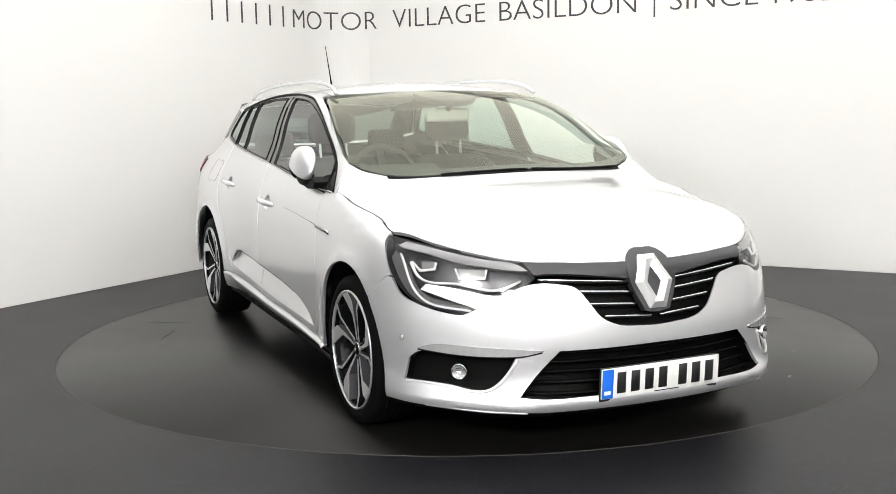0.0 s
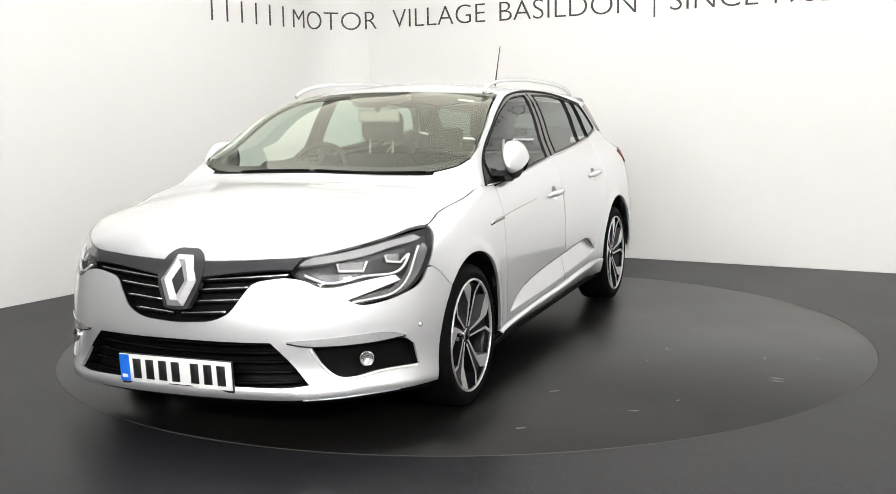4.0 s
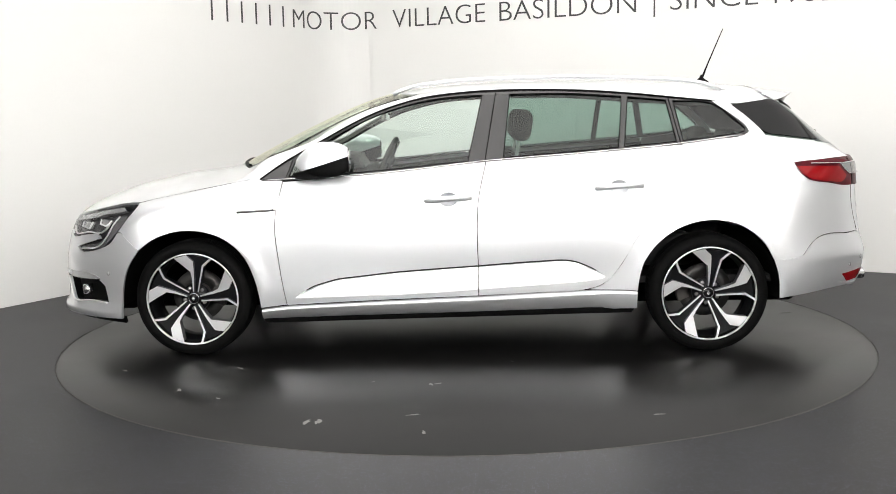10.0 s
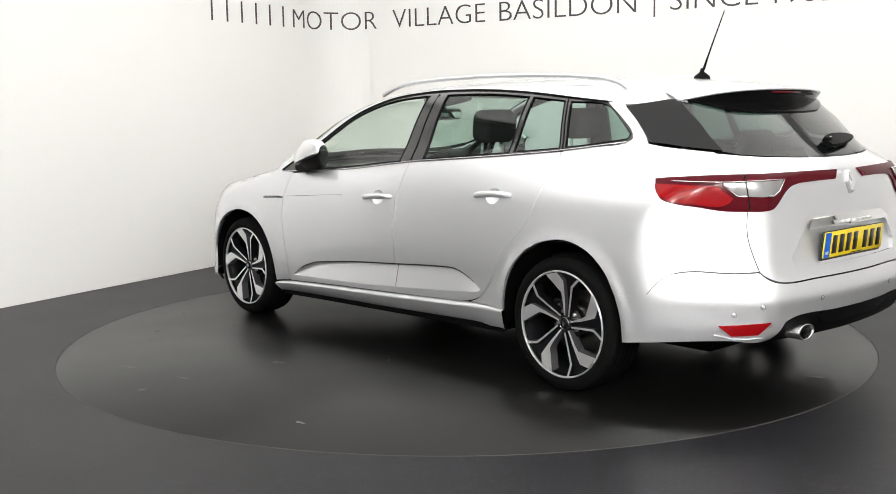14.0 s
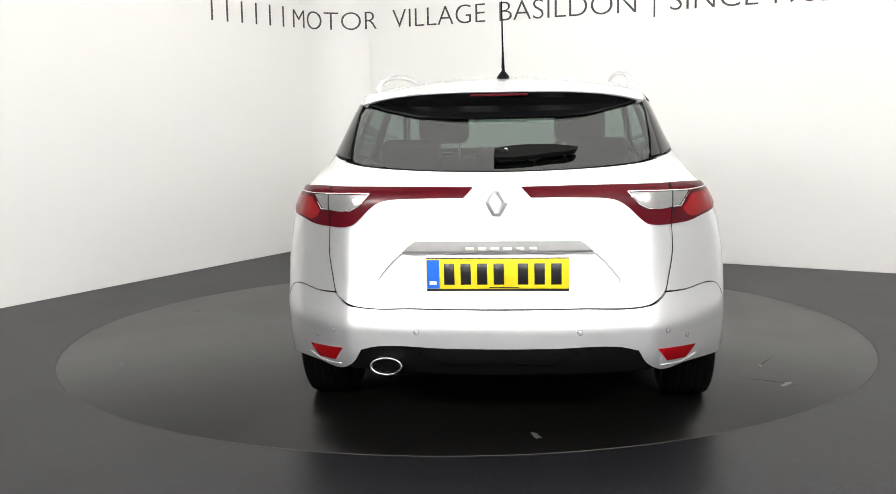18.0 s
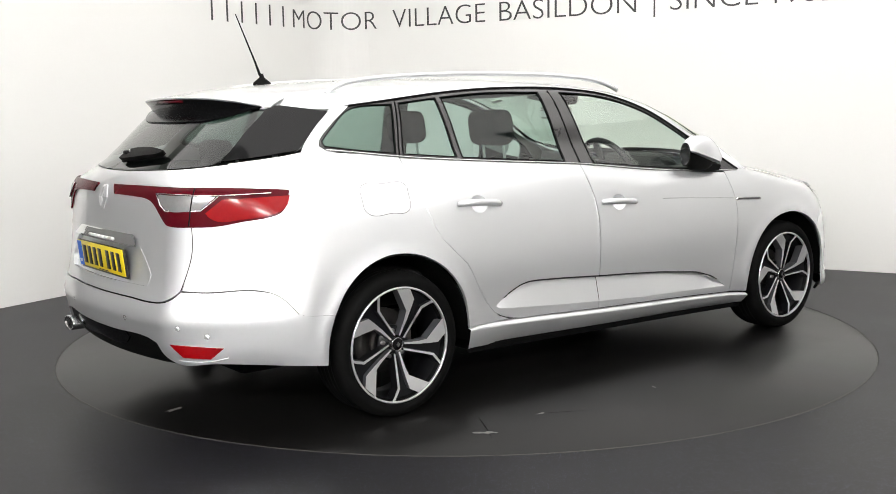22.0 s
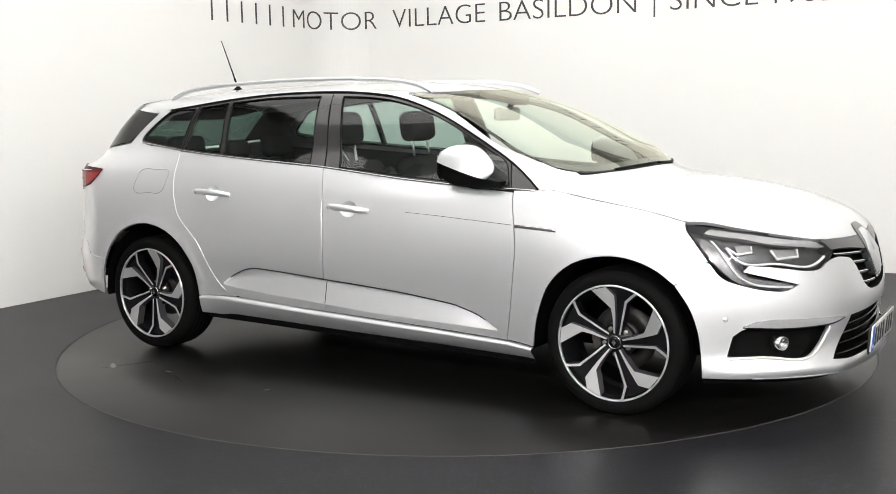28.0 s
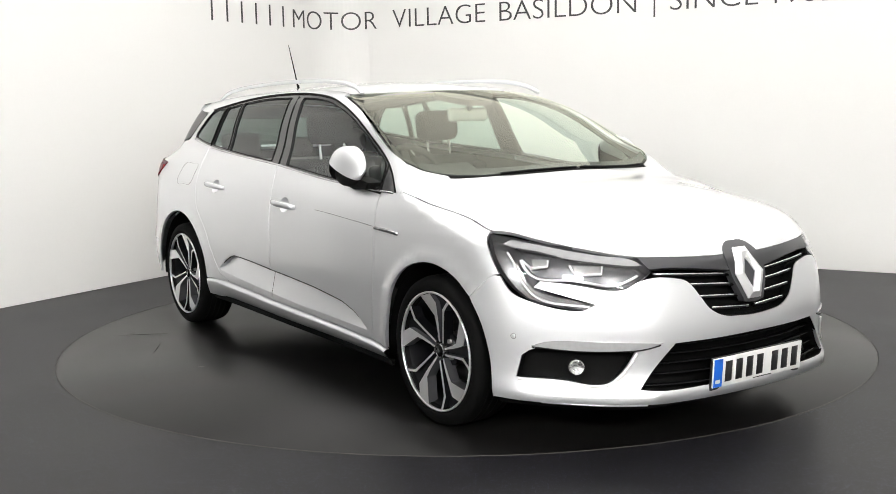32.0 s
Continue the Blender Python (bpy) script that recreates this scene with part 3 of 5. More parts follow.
DOOR_FRONT = S((2.224, 0.918), (2.236, 0.86), (2.253, 0.784), (2.263, 0.68), (2.251, 0.532), (2.228, 0.349), (2.214, 0.270), (1.70, 0.292), (1.2018, 0.310),
               (1.2028, 0.468), (1.2058, 0.665), (1.1973, 0.813), (1.1563, 1.007), (1.40, 0.984), (1.617, 0.961), (1.917, 0.939))
DOOR_REAR = S((1.152, 1.008), (1.193, 0.813), (1.2015, 0.665), (1.1985, 0.468), (1.1975, 0.310), (0.90, 0.323), (0.62, 0.342), (0.545, 0.370), (0.490, 0.422),
              (0.431, 0.51), (0.371, 0.613), (0.30, 0.68), (0.236, 0.743), (0.190, 0.84), (0.155, 0.943), (0.124, 1.080), (0.412, 1.058), (0.714, 1.037))
SHUT = [(2.40, 0.930), (2.495, 0.917), (2.583, 0.901), (2.67, 0.886), (2.76, 0.867), (2.848, 0.850), (2.94, 0.832), (3.000, 0.818)]     # bonnet to wing
ARCH_F = [(2.990, 0.575), (2.91, 0.631), (2.82, 0.664), (2.725, 0.676), (2.609, 0.660), (2.519, 0.620), (2.432, 0.534), (2.380, 0.412), (2.360, 0.320), (2.352, 0.258)]
WING = S((2.2185, 0.272), (2.2325, 0.349), (2.2555, 0.532), (2.2675, 0.68), (2.2575, 0.784), (2.2405, 0.86), (2.2285, 0.925), (2.346, 0.928), *SHUT,
         (3.000, 0.812), (3.052, 0.742), (3.108, 0.670), (3.090, 0.666), *ARCH_F)
ARCH_R = [(0.368, 0.262), (0.365, 0.383), (0.335, 0.489), (0.251, 0.598), (0.161, 0.659), (0.072, 0.689), (-0.017, 0.699), (-0.106, 0.686), (-0.193, 0.648), (-0.275, 0.575), (-0.327, 0.484)]
QUARTER = (S((0.614, 0.337), (0.542, 0.366), (0.486, 0.419), (0.427, 0.507), (0.367, 0.610), (0.297, 0.677), (0.232, 0.741), (0.186, 0.84), (0.151, 0.943), (0.119, 1.084),
             (-0.041, 1.103), (-0.215, 1.126), (-0.240, 1.142), (-0.230, 1.166), (-0.172, 1.220), (-0.053, 1.306), (-0.150, 1.290),
             (-0.235, 1.219), (-0.305, 1.149), (-0.325, 1.121), (-0.42, 1.108))
           + B((0.605, 1.086), (0.633, 0.99), (0.632, 0.853), (0.646, 0.753), (0.633, 0.669), (0.621, 0.606), (0.70, 0.602))
           + S((-0.62, 0.607), (-0.547, 0.583), (-0.478, 0.506)) + S(*ARCH_R[1:][::-1]) + S((0.370, 0.330), (0.46, 0.334), (0.54, 0.336)))

HANDLES = ((1.474, 0.811, 1.231, 0.825), (0.587, 0.862, 0.340, 0.874))
BOWLS = [S(*[((x0 + x1) / 2 + 0.050 * math.cos(t), (z0 + z1) / 2 + 0.038 * math.sin(t)) for t in np.linspace(0, 2 * math.pi, 17)[:-1]]) for x0, z0, x1, z1 in HANDLES]

BUMPER_F = mirror_outline(F((0, 0.484), (0.068, 0.487), (0.171, 0.499), (0.234, 0.531), (0.276, 0.586), (0.318, 0.637), (0.381, 0.654), (0.455, 0.660), (0.519, 0.646), (0.560, 0.624),
                            (0.600, 0.619), (0.66, 0.630), (0.715, 0.642), (0.775, 0.650), (0.792, 0.628), (0.676, 0.580), (0.650, 0.570), (0.688, 0.548), (0.737, 0.550), (0.80, 0.572))
                          + S((3.160, 0.606), (3.113, 0.663), (3.0925, 0.6645), (2.9915, 0.573), (3.052, 0.483), (3.085, 0.38), (3.096, 0.29), (3.100, 0.205))
                          + F((0.815, 0.204), (0.614, 0.206), (0.46, 0.204), (0.2, 0.204), (0, 0.204)))
GRILLE_LOW = F((0, 0.419), (0.211, 0.418), (0.398, 0.419), (0.470, 0.345), (0.541, 0.258), (0.459, 0.250), (0.271, 0.250), (0, 0.250))
FOG = F((0.545, 0.398), (0.62, 0.396), (0.72, 0.398), (0.806, 0.402), (0.832, 0.374), (0.845, 0.290), (0.735, 0.288), (0.673, 0.276), (0.626, 0.283), (0.581, 0.328))
panel("front_bumper", "nose", BUMPER_F, PAINT, car, sides=1, holes=[mirror_outline(GRILLE_LOW), FOG, [p * np.array((1, -1, 1)) for p in FOG]], skirt=0.012)
panel("front_wing", "side", WING, PAINT, car)
# the lower door: a dished facet under a turned-in edge
SCOOP_TOP = [(0.535, 0.404), (0.608, 0.445), (0.680, 0.476), (0.735, 0.487), (0.790, 0.487), (0.977, 0.477), (1.20, 0.4615), (1.424, 0.448), (1.66, 0.431), (1.943, 0.400), (2.059, 0.368), (2.117, 0.342), (2.172, 0.307)]
SCOOP_LOW = [(0.535, 0.404), (0.548, 0.394), (0.626, 0.385), (0.802, 0.370), (1.192, 0.345), (1.493, 0.327), (1.829, 0.316), (2.172, 0.307)]


def scoop(x0, x1):
    """The outline and the facet rows of one door's share of the dish."""
    xs = np.linspace(x0, x1, 40)
    up, low = np.interp(xs, *zip(*SCOOP_TOP)), np.interp(xs, *zip(*SCOOP_LOW))
    up = np.maximum(np.convolve(np.pad(up, 1, mode="edge"), (0.25, 0.5, 0.25), "valid"), low + 0.0005)
    deep = np.clip((up - low) / 0.05, 0.02, 1)
    lip = np.array(S(*zip(xs, up + 0.011 * deep)))
    floor_line, foot = np.array(S(*zip(xs, up))), np.array(S(*zip(xs, low)))
    floor_line[:, 1] -= 0.027 * deep
    foot[:, 1] += 0.001
    return [p for p in lip] + [p for p in foot[::-1]], strips([lip, floor_line, foot])


SCOOP_F, facet_front = scoop(1.2022, 2.168)
SCOOP_R, facet_rear = scoop(0.538, 1.1980)
# each door's outline, notched where the dish runs out at its shut line
panel("front_door", "side", DOOR_FRONT[:9] + SCOOP_F[40:][::-1] + SCOOP_F[:40][::-1] + DOOR_FRONT[10:], PAINT, car, holes=[BOWLS[0]])
panel("rear_door", "side", DOOR_REAR[:3] + SCOOP_R[:40][::-1] + SCOOP_R[40:][::-1] + DOOR_REAR[4:], PAINT, car, holes=[BOWLS[1]])
both_sides("door_facet", facet_front, PAINT, car, "dished lower facet of the front door")
both_sides("door_facet", facet_rear, PAINT, car, "dished lower facet of the rear door")
panel("rear_quarter", "tail", QUARTER, PAINT, car)
shut3 = [p - np.array((0, 0.005, 0)) for p in S(*SHUT)]
BONNET_EDGE = mirror_outline(T((3.528, 0.0), (3.524, 0.069), (3.515, 0.184), (3.483, 0.37), (3.437, 0.502), (3.33, 0.625), (3.18, 0.73), (3.035, 0.788)) + shut3[::-1]
                             + T((2.368, 0.735), (2.440, 0.62), (2.518, 0.40), (2.564, 0.20), (2.578, 0.0)))
panel("bonnet", "top", BONNET_EDGE, PAINT, car, sides=1)
SCREEN = mirror_outline(T((2.55, 0), (2.528, 0.277), (2.450, 0.541), (2.35, 0.70), (2.300, 0.728), (2.102, 0.706), (1.815, 0.652), (1.545, 0.594), (1.640, 0.40), (1.685, 0.20), (1.70, 0)))
panel("windscreen", "top", SCREEN, PANE_SCREEN, car, sides=1, skirt=0, label="green-tinted windscreen")
COWL = mirror_outline(T((2.575, 0), (2.561, 0.20), (2.515, 0.40), (2.442, 0.605), (2.422, 0.604), (2.454, 0.541), (2.532, 0.277), (2.554, 0)))
panel("cowl", "top", COWL, BLACK, car, sides=1, offset=-0.004)
panel("scuttle_corner", "top", T((2.296, 0.738), (2.352, 0.706), (2.400, 0.645), (2.428, 0.603), (2.452, 0.603), (2.43, 0.66), (2.388, 0.735), (2.412, 0.775), (2.405, 0.806), (2.36, 0.815), (2.31, 0.800)), PAINT, car, offset=-0.0022, skirt=0.006, step=0.03)
panel("seam_backing", "side", S((2.30, 0.950), (2.40, 0.955), (2.45, 0.930), (2.43, 0.905), (2.33, 0.905), (2.28, 0.922)), PAINT, car, offset=-0.0035, skirt=0)
DLO = [(2.346, 0.931), (2.221, 1.019), (2.073, 1.103), (1.923, 1.184), (1.771, 1.258), (1.618, 1.312), (1.465, 1.349), (1.311, 1.367), (1.157, 1.377), (1.003, 1.380),
       (0.696, 1.374), (0.392, 1.352), (0.091, 1.319), (-0.053, 1.304), (-0.172, 1.218), (-0.227, 1.166), (-0.237, 1.142), (-0.221, 1.131)]
BELT = [(-0.041, 1.107), (0.11, 1.089), (0.412, 1.063), (0.714, 1.042), (1.015, 1.023), (1.165, 1.012), (1.40, 0.988), (1.617, 0.966), (1.917, 0.944), (2.217, 0.932)]
GLASS_FD = S((2.196, 0.946), (2.150, 1.046), (2.06, 1.095), (1.917, 1.172), (1.765, 1.246), (1.614, 1.298), (1.461, 1.334), (1.32, 1.350), (1.170, 1.3575), (1.249, 1.013),
             (1.40, 1.001), (1.617, 0.979), (1.917, 0.957))
GLASS_RD = S((1.024, 1.360), (1.062, 1.029), (0.714, 1.053), (0.456, 1.072), (0.428, 1.339), (0.696, 1.358))
GLASS_SM = S((0.397, 1.336), (0.425, 1.075), (0.149, 1.098), (0.195, 1.315))
GLASS_Q = S((0.157, 1.311), (0.114, 1.102), (-0.041, 1.118), (-0.212, 1.141), (-0.220, 1.162), (-0.165, 1.212), (-0.056, 1.291))
panel("window_frame", "side", S(*DLO, *BELT), PILLAR_BLACK, car, holes=[GLASS_FD, GLASS_RD, GLASS_SM, GLASS_Q], offset=-0.002, skirt=0.012)
for nm, gl, mt in (("front_door_glass", GLASS_FD, PANE_FRONT), ("rear_door_glass", GLASS_RD, PANE_REAR), ("rear_door_vent_glass", GLASS_SM, PANE_REAR), ("quarter_glass", GLASS_Q, PANE_REAR)):
    panel(nm, "side", gl, mt, car, offset=-0.006, skirt=0)
for loop in (GLASS_FD, GLASS_RD, GLASS_SM, GLASS_Q):
    ring = fair(flatten("side", loop), 0.03)
    bm = tube([Vector(v) for v in unflatten("side", np.vstack([ring, ring[:1]]))], 0.0024, 6)
    both_sides("glass_seal", bm, BLACK, car)
for a, b in (((1.098, 1.366), (1.159, 1.014)), ((0.180, 1.322), (0.128, 1.092))):
    both_sides("door_frame_gap", tube([Vector(v) for v in S(*[(a[0] + (b[0] - a[0]) * k / 6, a[1] + (b[1] - a[1]) * k / 6) for k in range(7)])], 0.0028, 6), BLACK, car)
# pillars and roof sides
PILLAR = (S(*[(x, z + 0.006) for x, z in DLO[:14]]) + S((-0.150, 1.293), (-0.28, 1.300), (-0.39, 1.302)) + T((-0.43, 0.545), (-0.38, 0.535), (-0.20, 0.545), (0.10, 0.545), (0.5, 0.545), (0.9, 0.545), (1.3, 0.548), (1.52, 0.560), (1.537, 0.600), (1.815, 0.660), (2.102, 0.714), (2.300, 0.736), (2.352, 0.735))
          + S((2.385, 0.931)))
panel("roof_pillar", "ring", PILLAR, PAINT, car)
ROOF = mirror_outline(T((1.705, 0), (1.690, 0.20), (1.645, 0.40), (1.545, 0.555), (1.3, 0.543), (0.9, 0.540), (0.5, 0.540), (0.10, 0.540), (-0.20, 0.540), (-0.38, 0.530), (-0.43, 0.52), (-0.45, 0.3), (-0.46, 0)))
panel("roof", "top", ROOF, PAINT, car, sides=1, grid=0.06)
# rear end
TAILGATE = mirror_outline(B((0, 0.557), (0.3, 0.558), (0.535, 0.560), (0.578, 0.573), (0.615, 0.606), (0.630, 0.669), (0.644, 0.753), (0.640, 0.853), (0.642, 0.98), (0.610, 1.083), (0.518, 1.070), (0.299, 1.057), (0, 1.051)))
RECESS = mirror_outline(B((0, 0.757), (0.36, 0.755), (0.405, 0.712), (0.450, 0.655), (0.430, 0.608), (0, 0.606)))
panel("tailgate", "back", TAILGATE, PAINT, car, sides=1, holes=[RECESS], offset=-0.0015)
REAR_GLASS = mirror_outline(B((0, 1.056), (0.27, 1.061), (0.40, 1.068), (0.47, 1.073), (0.54, 1.080), (0.583, 1.091)) + S((-0.49, 1.108), (-0.42, 1.118), (-0.325, 1.133), (-0.300, 1.151), (-0.230, 1.219), (-0.146, 1.288)) + B((0.53, 1.307), (0.44, 1.324), (0.206, 1.338), (0, 1.340)))
panel("rear_window", "tail", REAR_GLASS, PANE_TAIL, car, sides=1, skirt=0, offset=-0.003)
BUMPER_R = mirror_outline(B((0, 0.551), (0.3, 0.552), (0.538, 0.553), (0.584, 0.566), (0.621, 0.600), (0.70, 0.597)) + S((-0.62, 0.602), (-0.547, 0.5805), (-0.478, 0.506), (-0.327, 0.484), (-0.352, 0.40), (-0.360, 0.285), (-0.50, 0.300), (-0.62, 0.312))
                          + B((0.70, 0.318), (0.60, 0.311), (0.545, 0.345), (0.515, 0.395), (0.45, 0.411), (0.2, 0.410), (0, 0.409)))
panel("rear_bumper", "tail", BUMPER_R, PAINT, car, sides=1, skirt=0.012)
sx = np.linspace(0.372, 2.347, 60)
sill_top = np.interp(sx, [0.372, 0.46, 0.555, 0.61, 0.90, 1.20, 1.70, 2.218, 2.348], [0.326, 0.330, 0.333, 0.332, 0.3185, 0.305, 0.286, 0.264, 0.250])
sill_low = np.interp(sx, [0.372, 0.62, 1.20, 1.83, 2.347], [0.234, 0.224, 0.207, 0.198, 0.184])
ledge = np.interp(sx, [0.372, 0.50, 0.62, 2.347], [0.004, 0.008, 0.018, 0.018])
sill_rows = []
for share, out in ((0.0, -0.015), (0.03, 0.004), (0.16, 1.0), (0.20, 1.0), (0.55, 0.1), (0.93, -1.1), (1.0, -1.6)):
    row = np.array(S(*zip(sx, sill_top + (sill_low - sill_top) * share)))
    row[:, 1] = row[:, 1] + (out if abs(out) < 0.02 else out * ledge)
    sill_rows.append(row)
for i in range(1, len(sill_rows)):
    sill_rows[i][:, 1] = np.where(sx < 0.40, np.minimum(sill_rows[i][:, 1], 0.905), sill_rows[i][:, 1])
both_sides("sill", strips(sill_rows, weld=True), PAINT, car, "painted sill with a bright top ledge")
panel("sill_cover", "side", S((2.345, 0.190), (1.328, 0.213), (0.380, 0.240), (0.40, 0.205), (1.328, 0.185), (2.33, 0.165)), BLACK, car, offset=-0.012)
# ---- the car: lamps, trim, glass surrounds ----
def on_each(name, kind, outline, mat, parents, label="", **more):
    """The same panel on the left and the right parent."""
    return [part(name, panel_mesh(kind, outline, mat, flip=(i == 1), name=name, **more), None, p, label) for i, p in enumerate(parents)]


def lift(pts, d):
    """Points of the skin moved out (or in) along its normal."""
    p = np.array(pts)
    return [Vector(v) for v in p + skin_normal(p) * d]


def smooth_path(pts, k=6):
    p = np.array([tuple(v) for v in pts])
    t = np.concatenate([[0], np.cumsum(np.linalg.norm(np.diff(p, axis=0), axis=1))])
    f = [spline(t, p[:, i]) for i in range(3)]
    return [Vector((f[0](s), f[1](s), f[2](s))) for s in np.linspace(0, t[-1], (len(p) - 1) * k + 1)]


def bars_each(name, path, radius, mat, parents, label="", **more):
    bm = tube(path, radius, **more)
    other = mirrored(bm)
    return [part(name, b, mat, p, label) for b, p in zip((bm, other), parents)]


SIDES = (car, car)
# headlamps
HEAD = (S((3.004, 0.811)) + F((0.737, 0.786), (0.602, 0.760), (0.486, 0.731), (0.458, 0.681), (0.497, 0.656), (0.558, 0.627), (0.603, 0.623), (0.719, 0.645), (0.780, 0.654), (0.775, 0.612),
        (0.727, 0.592), (0.646, 0.567), (0.678, 0.551), (0.753, 0.560), (0.808, 0.580)) + S((3.113, 0.672), (3.056, 0.743)))
lamps = panel("headlamp", "nose", HEAD, LAMP_BLACK, car, offset=-0.045, skirt=-0.043, grid=0.03, step=0.012, label="grey headlamp housing behind a clear lens")
on_each("lens", "nose", HEAD, PANE_LAMP, lamps, "clear lens", offset=0.001, skirt=0, grid=0.03, step=0.012)
C_LINE = [(0.823, 0.713), (0.818, 0.650), (0.801, 0.604), (0.775, 0.579), (0.723, 0.567), (0.668, 0.561)]
on_each("light_blade", "nose", S((3.075, 0.765), (3.110, 0.745)) + F((0.815, 0.705), (0.808, 0.648), (0.790, 0.616), (0.770, 0.600), (0.720, 0.588), (0.640, 0.566), (0.675, 0.552), (0.730, 0.562), (0.785, 0.574), (0.814, 0.592))
        + S((3.145, 0.652), (3.118, 0.685), (3.070, 0.740)), LAMP_GREY, lamps, "grey C-shaped light blade", offset=-0.016, skirt=0.015, grid=0.02, step=0.012)
bars_each("light_guide", smooth_path(lift(S((3.110, 0.752)) + F(*C_LINE), -0.010)), 0.0048, GUIDE, lamps, "thin bright C-shaped light guide", sides=8)
bars_each("light_guide", smooth_path(lift(F((0.805, 0.726), (0.803, 0.694), (0.790, 0.667), (0.711, 0.656), (0.642, 0.643), (0.587, 0.639), (0.550, 0.652), (0.508, 0.673)), -0.012)), 0.0065, GUIDE, lamps, "bright lower light guide", flat=0.8)
on_each("brow", "nose", F((0.788, 0.800), (0.735, 0.782), (0.674, 0.764), (0.604, 0.748), (0.500, 0.729), (0.474, 0.708), (0.503, 0.708), (0.62, 0.722), (0.691, 0.735), (0.75, 0.758), (0.803, 0.772), (0.818, 0.782)),
        BROW, lamps, "satin upper bezel", offset=-0.010, skirt=0.02, grid=0.025, step=0.012)
for c, u in (([(0.780, 0.733), (0.742, 0.735), (0.751, 0.704), (0.786, 0.698)], [(0.803, 0.726), (0.789, 0.696), (0.750, 0.704), (0.742, 0.730)]),
             ([(0.688, 0.713), (0.606, 0.713), (0.617, 0.681), (0.687, 0.675)], [(0.694, 0.712), (0.689, 0.674), (0.617, 0.680), (0.606, 0.712)])):
    on_each("projector", "nose", F(*c), REVERSE, lamps, "square projector lens", offset=-0.022, skirt=0.02, grid=0.02, step=0.01)
    bars_each("projector_frame", lift(F(*u), -0.016), 0.0055, GUIDE, lamps, "bright frame round the lens", sides=8)
on_each("lamp_bezel", "nose", F((0.795, 0.760), (0.70, 0.742), (0.60, 0.725), (0.50, 0.705), (0.485, 0.690), (0.52, 0.660), (0.59, 0.645), (0.76, 0.665), (0.795, 0.690)), LAMP_DARK, lamps, offset=-0.034, skirt=0.008, grid=0.03)
# upper grille
GRILLE_UP = mirror_outline(F((0, 0.486), (0.068, 0.489), (0.171, 0.501), (0.232, 0.533), (0.274, 0.588), (0.316, 0.640), (0.381, 0.657), (0.454, 0.663), (0.456, 0.684), (0.484, 0.730), (0.383, 0.727), (0.184, 0.715), (0, 0.712)))
grille = panel("grille", "front", GRILLE_UP, BLACK, car, sides=1, offset=-0.045, skirt=-0.043, label="black radiator grille")[0]
BAND = mirror_outline(F((0, 0.655), (0.11, 0.660), (0.194, 0.671), (0.382, 0.690), (0.462, 0.690), (0.484, 0.731), (0.383, 0.728), (0.184, 0.716), (0, 0.713)))
part("grille_band", panel_mesh("front", BAND, BAND_GREY, offset=0.001, skirt=0.02), None, grille, "satin grey band under the bonnet edge")
for y0, z0, y1, z1 in ((0.095, 0.650, 0.450, 0.676), (0.085, 0.612, 0.318, 0.628), (0.075, 0.568, 0.268, 0.580), (0.02, 0.520, 0.215, 0.532)):
    path = lift(F(*[(y0 + (y1 - y0) * k / 8, z0 + (z1 - z0) * k / 8) for k in range(9)]), -0.012)
    bars_each("grille_slat", [p - Vector((0.006, 0, 0.006)) for p in path], 0.012, BLACK_GLOSS, (grille, grille), flat=0.55)
    bars_each("chrome_strip", path, 0.0050, BRIGHT_CHROME, (grille, grille), "thin chrome strip", sides=8)
SHIELD = mirror_outline(F((0, 0.756), (0.052, 0.752), (0.085, 0.728), (0.100, 0.690), (0.098, 0.640), (0.055, 0.540), (0, 0.532)))
shield = part("badge_shield", panel_mesh("front", SHIELD, BAND_GREY, offset=0.005, skirt=0.03, grid=0.025, step=0.012), None, grille, "dark shield behind the badge")


def ridge_diamond(name, on, outer, inner, mat, parent, lift_low, lift_high):
    """A diamond ring whose faces rise from both edges to a ridge."""
    o, i = np.array(outer + outer[:1]), np.array(inner + inner[:1])
    rows = [lift(on(*[tuple(v) for v in r]), h) for r, h in ((o, -0.004), (o, lift_low), (o * 0.45 + i * 0.55, lift_high), (i, lift_low), (i, -0.002))]
    bm = strips(rows, smooth_along=False)
    bmesh.ops.recalc_face_normals(bm, faces=bm.faces[:])
    part(name, bm, mat, parent, "plain chrome diamond shape")


ridge_diamond("badge", F, [(0.036, 0.730), (0.081, 0.640), (0.036, 0.546), (-0.036, 0.546), (-0.081, 0.640), (-0.036, 0.730)],
              [(0.002, 0.692), (0.031, 0.640), (0.002, 0.586), (-0.002, 0.586), (-0.031, 0.640), (-0.002, 0.692)], RIM_CUT, grille, 0.010, 0.022)
# lower grille, fog lamps
low = panel("lower_grille", "front", mirror_outline([p for p in GRILLE_LOW]), BLACK, car, sides=1, offset=-0.07, skirt=-0.068, label="black lower grille")[0]
for z in (0.398, 0.365, 0.332, 0.299, 0.268):
    half = np.interp(z, [0.25, 0.258, 0.345, 0.419], [0.46, 0.535, 0.465, 0.395]) - 0.006
    path = lift(F(*[(half * k / 10, z + 0.010 * abs(k / 10) ** 2) for k in range(-10, 11)]), -0.035)
    part("grille_slat", tube(path, 0.014, flat=0.35), BLACK_GLOSS, low)
fogs = panel("fog_recess", "nose", FOG, BLACK, car, offset=-0.05, skirt=-0.036, label="black fog lamp recess")
STRIP = F((0.452, 0.424), (0.530, 0.430), (0.640, 0.434), (0.776, 0.431), (0.812, 0.412), (0.723, 0.402), (0.600, 0.402), (0.520, 0.408))
